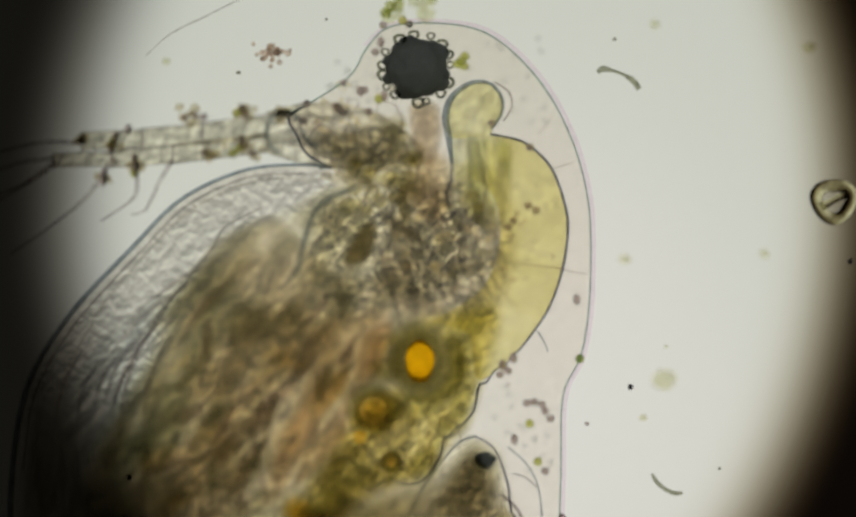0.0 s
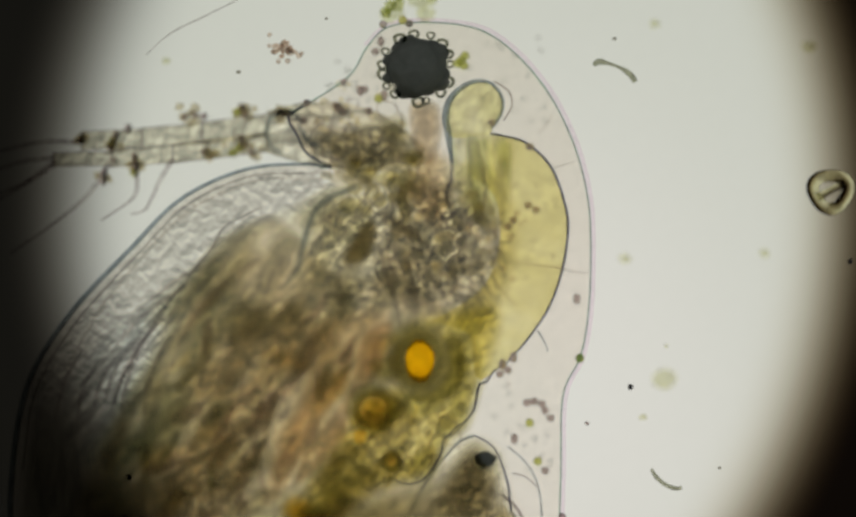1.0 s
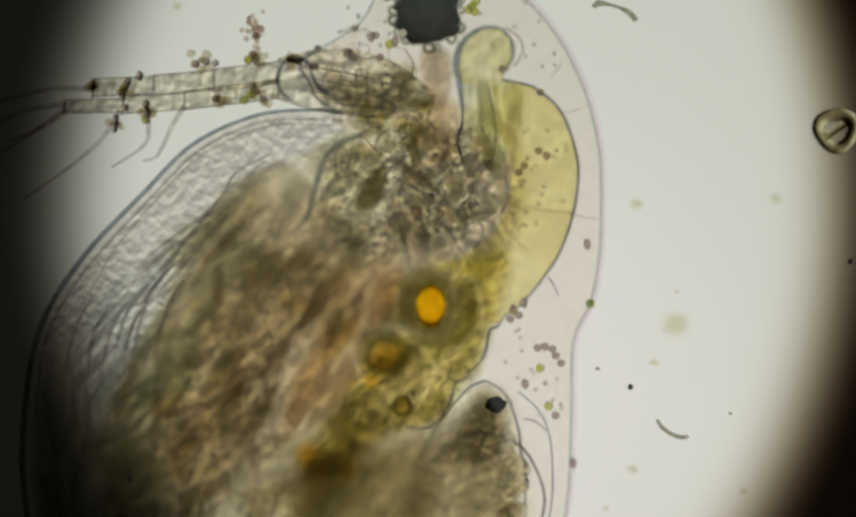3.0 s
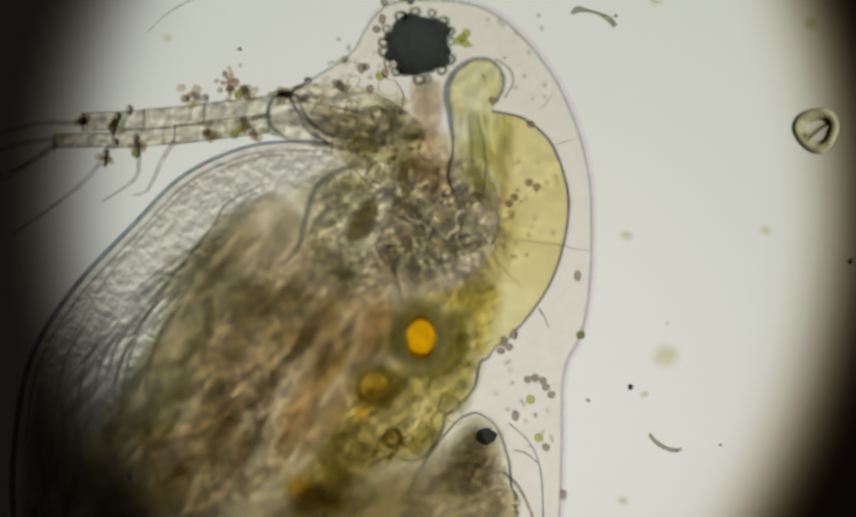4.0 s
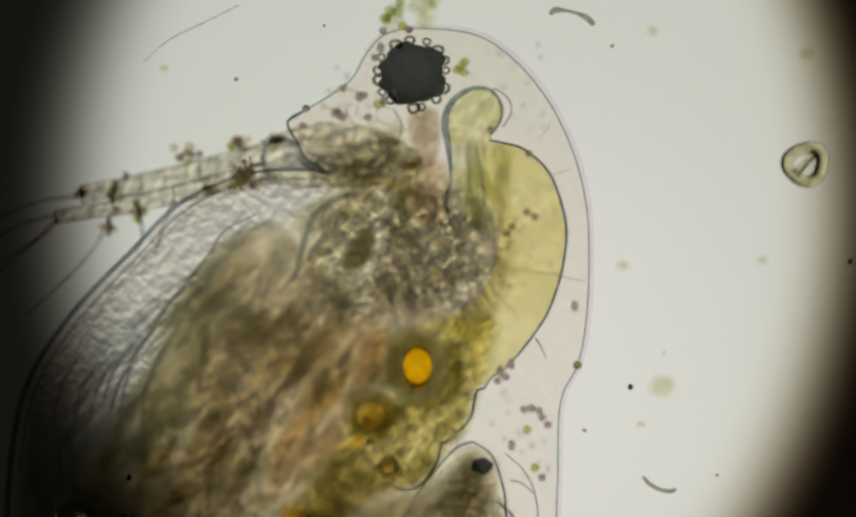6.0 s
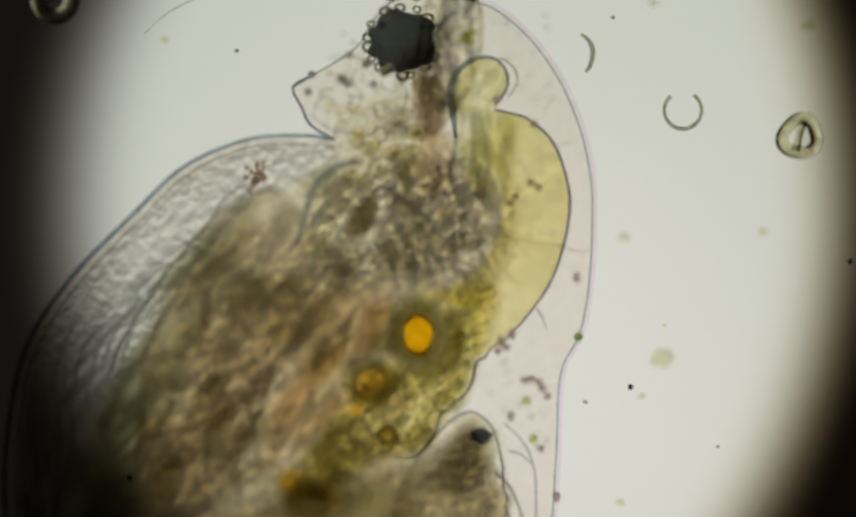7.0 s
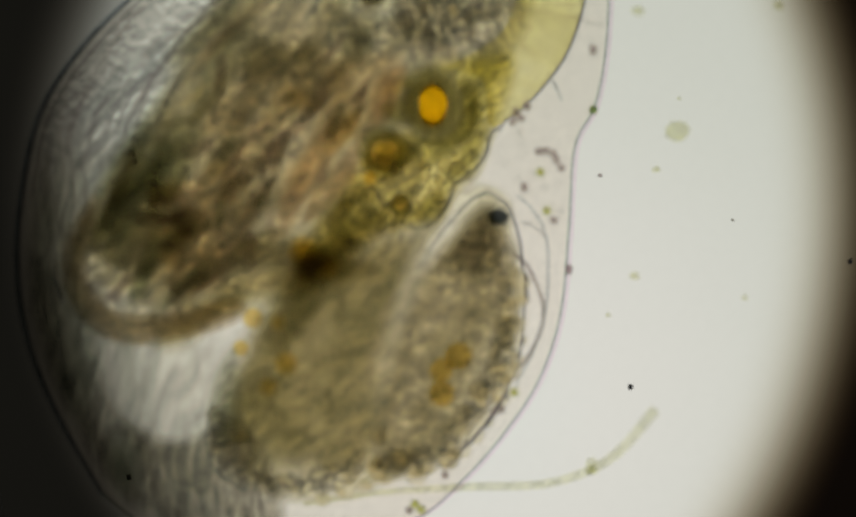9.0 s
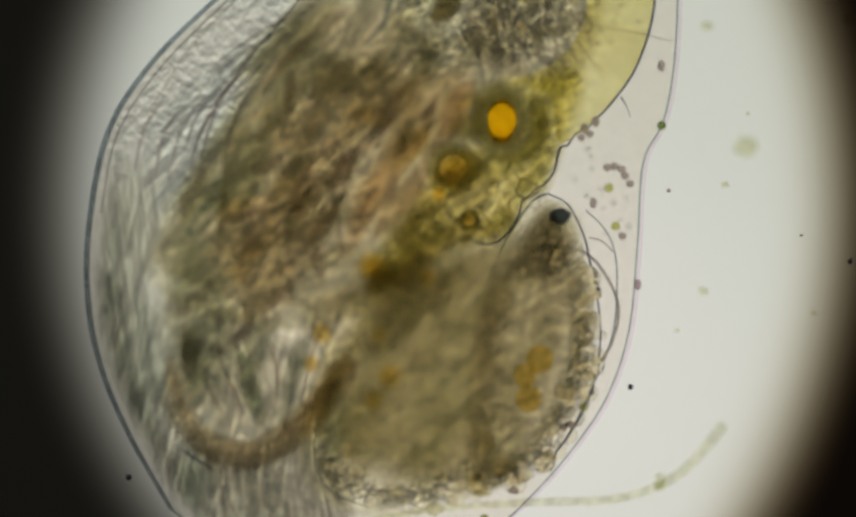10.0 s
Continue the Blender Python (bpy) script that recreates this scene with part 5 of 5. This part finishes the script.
for k in range(70):
    x, y = ((rng.uniform(925, 1030), rng.uniform(330, 560)), (rng.uniform(860, 1000), rng.uniform(60, 240)), (rng.uniform(900, 1015), rng.uniform(690, 860)), (rng.uniform(600, 700), rng.uniform(110, 210)))[k % 4]
    part("speck", grit, flea, (*L(x, y), 0.19))
# moulted tuft on the head
tuft = part("tuft", lumps("tuft", 9, (0.02, 0.014, 0.01), 0.014, M_FAINT, 31), flea, (*L(762, 10), -0.16), "greenish fluffy tuft")
part("tuft", lumps("tuft", 5, (0.008, 0.012, 0.01), 0.010, M_FILAMENT, 33), flea, (*L(717, 15), -0.1), "green algal tuft")

# ---- stage motion: the slide and all that sticks to it ----
# seconds, where the shell's side stands, the animal's turn, focus height
STAGE = [(0, 1063, 657, 0, 0.0), (0.5, 1064, 657, 0, 0.12), (1.0, 1063, 656, 0, 0.0), (1.5, 1063, 655, 0, -0.04), (2.0, 1062, 655, 0, -0.08), (2.2, 1062, 655, 0, -0.09), (2.3, 1062, 654, 0, -0.1), (2.4, 1065, 630, 0, -0.1),
         (2.5, 1069, 603, 0, -0.1), (2.6, 1074, 583, 0, -0.1), (2.7, 1078, 566, 0, -0.1), (3.1, 1083, 556, 0, -0.1), (3.8, 1067, 608, 0, -0.09), (4.0, 1065, 614, 0, -0.08), (4.5, 1063, 622, 0, -0.07), (4.7, 1063, 632, 0, -0.06),
         (4.8, 1061, 643, 0, -0.06), (5.0, 1057, 649, 0, -0.06), (5.5, 1057, 654, 0, -0.03), (5.7, 1056, 662, 0, -0.02), (6.2, 1062, 670, -0.8, 0.0), (6.8, 1068, 664, -1.5, 0.06), (6.9, 1060, 662, -1.5, 0.07), (7.0, 1060, 617, -1.5, 0.05),
         (7.1, 1057, 577, -1.6, 0.05), (7.2, 1054, 530, -1.8, 0.04), (7.3, 1052, 484, -1.9, 0.04), (7.5, 1047, 431, -2.1, 0.05), (7.6, 1044, 404, -2.2, 0.03), (7.7, 1054, 366, -2.4, 0.02), (7.8, 1059, 335, -2.6, 0.0), (7.9, 1067, 301, -2.8, -0.01),
         (8.0, 1075, 271, -2.9, -0.02), (8.1, 1079, 252, -2.9, -0.02), (8.2, 1084, 230, -2.8, -0.02), (8.3, 1089, 210, -2.7, -0.02), (8.5, 1092, 195, -2.6, -0.02), (8.8, 1093, 197, -2.6, -0.02), (9.0, 1087, 202, -2.5, 0.09), (9.1, 1087, 206, -2.5, 0.09), (9.2, 1074, 214, -2.5, 0.07),
         (9.3, 1103, 228, -2.5, 0.0), (9.4, 1133, 252, -2.6, -0.03), (9.5, 1166, 265, -2.6, -0.05), (9.6, 1174, 268, -2.5, -0.05), (9.7, 1184, 273, -2.4, -0.05), (9.8, 1188, 277, -2.4, -0.04), (9.9, 1189, 276, -2.4, -0.03), (10, 1213, 230, -2.4, -0.02)]
# the same rows for the slide, which does not turn
DUST_ROWS = [(t, x - 1063, y - 657, z) for t, x, y, _, z in STAGE]


def stuck(name, me, x, y, z, label, category, group=""):
    """A thing that sticks to the slide."""
    ob = part(name, me, None, W(x, y, z))
    return tagged(ob, label, category, group), x, y, z


green_spot = stuck("algal_clump", blob("algal_clump", (0.021, 0.018, 0.010), M_FAINT, 0.35, 2.2, 4, 3), 1217, 695, SLIDE_TOP + 0.012, "pale green blurred algal clump stuck to the slide", "algae")

# ---- drifting things in the water: name, mesh, height, rows (seconds, x, y, turn) ----
DRIFT = []


def drifting(ob, z, rows):
    DRIFT.append((ob, z, rows))
    ob.location = W(rows[0][1], rows[0][2], z)
    return ob


def arc_mesh(name, pts, radii, material):
    return tube(name, [(x * 0.001, -y * 0.001, 0) for x, y in pts], radii, material, 10, 0.006)


w1 = part("rod_alga", arc_mesh("rod_alga", [(-38, -12), (-30, -19), (-12, -16), (10, -8), (28, 4), (38, 18)], [0.004, 0.0062, 0.003, 0.0026, 0.0055, 0.005], M_WORM))
tagged(w1, "curved grey-green rod-shaped alga drifting in the water", "alga", "drifting rods")
drifting(w1, 0.0, [(0, 1133, 145, 0), (1, 1126, 132, 0), (2, 1118, 117, 3), (2.5, 1127, 58, 3), (2.7, 1130, 20, 4), (3.8, 1095, 36, 5), (4.5, 1075, 25, 6), (5, 1070, 53, 6), (5.7, 1062, 60, 7), (6.8, 1010, -160, 10), (10, 1000, -400, 10)])
w2 = part("rod_alga", arc_mesh("rod_alga", [(-28, -18), (-18, -2), (0, 12), (18, 18), (28, 16)], [0.0025, 0.004, 0.0035, 0.004, 0.003], M_WORM))
tagged(w2, "thin curved grey rod-shaped alga drifting in the water", "alga", "drifting rods")
drifting(w2, 0.0, [(0, 1222, 886, 0), (1, 1221, 877, 0), (2, 1219, 869, 0), (2.5, 1226, 815, 2), (2.7, 1234, 780, 3), (3.8, 1220, 808, 5), (4.5, 1216, 810, 8), (5, 1210, 840, 8), (5.5, 1208, 847, 8), (5.7, 1202, 850, 8), (6.8, 1250, 1050, 20), (10, 1300, 1200, 20)])


r1 = part("ring_cell", ring_mesh("ring_cell", 0.032, 0.012, M_BUBBLE, 0, 0.95, 0.08))
part("cross_wall", tube("cross_wall", [(-0.024, -0.012, 0), (0, 0.002, 0.004), (0.024, 0.014, 0)], [0.008, 0.006, 0.008], M_BUBBLE, 8), r1)
tagged(r1, "thick-walled yellowish ring cell drifting in the water", "alga cell", "ring cells")
drifting(r1, -0.08, [(0, 1527, 368, 0), (0.5, 1525, 362, 0), (1, 1521, 350, 0), (1.5, 1518, 337, 0), (2, 1518, 331, 0), (2.5, 1530, 274, 3), (2.7, 1536, 238, 4), (3.8, 1501, 240, 8), (4.5, 1487, 230, 12), (5, 1484, 259, 12), (5.5, 1481, 265, 12),
                     (5.7, 1470, 262, 14), (6.8, 1500, 472, 40), (6.9, 1482, 408, 44), (7.0, 1465, 250, 48), (7.1, 1462, 198, 50), (7.2, 1460, 60, 52), (7.4, 1450, -150, 54), (10, 1440, -500, 60)])
r2 = part("ring_cell", ring_mesh("ring_cell_open", 0.034, 0.0035, M_WORM, 75))
tagged(r2, "thin open ring of an alga drifting in the water", "alga cell", "ring cells")
drifting(r2, 0.02, [(0, 1500, 1200, 170), (5.7, 1420, 1100, 170), (6.8, 1315, 390, 175), (6.9, 1250, 288, 180), (7.0, 1251, 202, 183), (7.1, 1247, 157, 185), (7.2, 1240, 20, 190), (7.4, 1230, -150, 195), (10, 1230, -400, 195)])
r3 = part("rod_alga", arc_mesh("rod_alga", [(-8, -36), (8, -20), (13, 0), (8, 22), (0, 34)], [0.0025, 0.0045, 0.0045, 0.003], M_WORM))
tagged(r3, "thin grey crescent-shaped alga drifting in the water", "alga", "drifting rods")
drifting(r3, 0.02, [(0, 1250, 1200, 0), (5.7, 1200, 1100, 0), (6.8, 1146, 272, 5), (6.9, 1052, 175, -5), (7.0, 1073, 98, 0), (7.1, 1068, 60, 0), (7.2, 1060, -60, 0), (10, 1050, -400, 0)])
c1 = part("debris_clump", lumps("debris_clump", 14, (0.028, 0.026, 0.012), 0.014, M_GREY, 51))
part("ring_wall", ring_mesh("ring_wall", 0.028, 0.009, M_BUBBLE), c1)
tagged(c1, "dark olive clump with a ring cell in it", "debris")
drifting(c1, 0.06, [(0, 1700, 900, 0), (5.7, 1640, 700, 0), (6.8, 1415, 45, 10), (6.9, 1270, -5, 20), (7.0, 1260, -90, 22), (10, 1250, -500, 22)])
b1 = part("brown_clump", lumps("brown_clump", 34, (0.020, 0.009, 0.005), 0.0052, M_BROWN, 61))
tagged(b1, "ragged brown debris clump drifting in the water", "debris")
drifting(b1, 0.03, [(0, 496, 100, 0), (0.5, 502, 96, -8), (1, 517, 93, -20), (1.5, 520, 100, -55), (2.0, 488, 148, -80), (2.5, 467, 93, -85), (2.7, 470, 52, -85), (3.8, 424, 116, -95), (4.0, 418, 150, -95), (4.1, 417, 169, -95), (4.2, 418, 207, -95), (4.3, 414, 250, -95), (4.4, 420, 262, -98), (4.5, 424, 268, -100), (5.7, 440, 300, -110), (6.8, 470, 340, -115), (7.0, 470, 318, -120), (7.5, 470, 130, -120), (7.8, 470, -120, -120), (10, 470, -300, -120)])
bub = part("ring_cell", ring_mesh("ring_cell_round", 0.030, 0.014, M_BUBBLE, 0, 1.0))
tagged(bub, "round thick-walled cell, out of focus, by the shell", "alga cell", "ring cells")
drifting(bub, 0.13, [(0, 60, 1100, 0), (5.7, 100, 1050, 0), (6.8, 296, 362, 0), (6.9, 200, 250, 10), (7.0, 100, 0, 20), (7.2, 60, -200, 20), (10, 0, -400, 20)])
hook = part("rod_alga", arc_mesh("rod_alga", [(-33, -24), (-33, -6), (-22, 12), (-2, 20), (20, 17), (34, 0)], [0.007, 0.006, 0.0055, 0.0055, 0.006], M_FILAMENT))
tagged(hook, "hooked yellow-green algal thread drifting in the water", "alga", "drifting rods")
drifting(hook, -0.06, [(0, 1330, 1500, -80), (6.8, 1320, 1300, -80), (7.4, 1292, 930, -60), (7.5, 1302, 866, -42), (7.8, 1380, 540, -15), (7.9, 1400, 455, 10), (8.0, 1403, 262, 20), (8.1, 1395, 165, 25), (8.2, 1500, 80, 60), (8.4, 1560, -60, 80), (10, 1600, -300, 80)])
thread = part("algal_thread", tube("algal_thread", [(-0.532, -0.095, 0.03), (-0.392, -0.075, 0.02), (-0.232, -0.065, 0.01), (-0.092, -0.06, 0), (0.003, -0.03, -0.01), (0.058, 0.01, -0.04), (0.113, 0.075, -0.08)], [0.005, 0.006, 0.007, 0.008, 0.008, 0.009, 0.010], M_THREAD, 10))
part("knot", lumps("knot", 4, (0.006, 0.006, 0.004), 0.009, M_THREAD, 71), thread, (0.0, -0.028, -0.01))
tagged(thread, "long pale green algal thread trailing from the shell", "alga")
drifting(thread, -0.12, [(t, 1092 + (x - 1092), 820 + (y - 195), 0) for t, x, y, _, _ in STAGE])
hair = part("loose_bristle", tube("loose_bristle", [(0.09, 0.055, 0), (0.02, 0.02, 0), (-0.04, -0.01, 0), (-0.085, -0.05, 0)], [0.0014, 0.0019, 0.001], M_HAIR, 6))
tagged(hair, "fine loose bristle lying in the water", "bristle")
drifting(hair, 0.0, [(t, x - 1063 + 352, y - 657 + 52, 0) for t, x, y, _, _ in STAGE])
for k, (x, y, r, z, mat) in enumerate(((598, 35, 0.003, 0, M_GREY), (437, 133, 0.0045, 0, M_GREY), (1126, 72, 0.004, -0.05, M_GREY), (305, 112, 0.008, -0.15, M_FAINT), (1145, 475, 0.011, -0.2, M_FAINT), (1400, 465, 0.010, -0.2, M_FAINT),
                                       (1075, 776, 0.0045, 0.0, M_CELL), (1178, 765, 0.008, -0.1, M_FAINT), (1318, 858, 0.003, 0, M_GREY), (1480, 88, 0.013, -0.2, M_FAINT), (1200, 45, 0.010, -0.2, M_FAINT), (1220, 635, 0.004, -0.1, M_FAINT),
                                       (1138, 960, 0.009, -0.15, M_FAINT), (1090, 1032, 0.005, -0.1, M_FAINT), (1340, 1000, 0.006, -0.15, M_FAINT))):
    ob = part("water_speck", blob("water_speck", (r, r * 0.8, r * 0.7), mat, 0.35, 2.5, k, 2))
    tagged(ob, "small speck of debris in the water", "speck", "water specks")
    drifting(ob, z, [(t, x + sx - 1063, y + sy - 657, 0) for t, sx, sy, _, _ in STAGE])

# dust on the optics: it does not move
for x, y, r in ((1155, 709, 0.0052), (1558, 479, 0.005), (235, 875, 0.006)):
    ob = part("dust_speck", blob("dust_speck", (r, r, r * 0.5), M_DUST, 0.25, 2, x, 2), None, W(x, y, 0.06))
    tagged(ob, "black dust speck on the objective lens", "dust speck", "dust specks")


def motions():
    turn_about = lambda piv, z, a: pose(piv[0], piv[1], z, 0, 0, a)
    turned = lambda piv, a, dx=0, dy=0: pose(piv[0] + dx * 0.001, piv[1] - dy * 0.001, 0, 0, 0, a) @ pose(-piv[0], -piv[1], 0)
    walk(flea, [(t, pose((x - 784) * 0.001, (473.5 - y) * 0.001, z, 0, 0, a)) for t, x, y, a, z in STAGE])
    walk(slide, [(t, pose(x * 0.001, -y * 0.001, SLIDE_TOP + z)) for t, x, y, z in DUST_ROWS])
    ob, x, y, z0 = green_spot
    walk(ob, [(t, pose(*W(x + dx, y + dy, z0 + z))) for t, dx, dy, z in DUST_ROWS])
    # the antenna rests, then beats
    walk(antenna, [(t, pose(ant_pivot[0], ant_pivot[1] - dy * 0.001, 0.12, 0, 0, a)) for t, a, dy in
                   ((0, 0, 0), (2.5, 0, 0), (3.8, 0, 7), (5.7, 0, 8), (6.0, 8, 4), (6.3, -40, 0), (6.6, -86, 0), (6.8, -88, 0), (6.85, -40, 0), (6.9, 9, 0), (6.95, -45, 0), (7.0, -90, 0), (7.1, -91, 0), (7.15, -45, 0), (7.2, -15, 0),
                    (7.25, -55, 0), (7.3, -90, 0), (7.5, -88, 0), (8, -60, 0), (10, -60, 0))])
    # the eye turns aside when the antenna beats
    walk(eye, [(t, pose(ex + dx * 0.001, ey, 0)) for t, dx in ((0, 0), (5.7, 0), (6.8, -38), (10, -38))])
    # the limbs beat about four times a second
    for k, (ob, piv, z) in enumerate(limbs):
        walk(ob, [(t / 16, turn_about(piv, z, 3.0 * math.sin(2 * math.pi * (t / 16 * 3.1 - k * 0.17)))) for t in range(0, 161)])
    # the tail and the hind limbs kick upwards once
    kick = ((0, 0), (8.8, 0), (8.9, -3), (9.0, -33), (9.1, -42), (9.2, -48), (9.3, -34), (9.4, -24), (9.5, -18), (9.6, -13), (9.7, -7), (9.8, -1), (10, 2))
    walk(tail, [(t, turn_about(tail_pivot, 0.06, a)) for t, a in kick])
    walk(hind, [(t, turned(tail_pivot, a)) for t, a in kick])
    # the embryos are pushed about by it
    walk(emb_a, [(t, turned(L(888, 842), -a, dx, dy)) for t, dx, dy, a in
                 ((0, 0, 0, 4), (6.8, 0, 0, 6), (7.5, 0, 0, 6.5), (8.0, 0, 0, 3.5), (8.5, -5, 0, 2.7), (8.8, -5, 0, 2.7), (9.0, 9, 18, 4), (9.2, 2, 19, 4), (9.5, -5, 11, 5.4), (9.7, -5, 4, 2), (9.8, -5, -5, -2), (10, -6, -11, -4))])
    walk(emb_b, [(t, turned(L(700, 900), -a, dx, dy)) for t, dx, dy, a in
                 ((0, 0, 0, 0), (8.8, 0, 0, 0), (9.0, -25, 0, 2), (9.2, -55, 5, 4), (9.5, -55, -8, 3), (9.7, -15, -8, 1), (9.8, 5, -12, 0), (10, 25, -16, -1))])
    for ob, z, rows in DRIFT:
        walk(ob, [(t, pose(*W(x, y, z), 0, 0, a)) for t, x, y, a in rows])


motions()
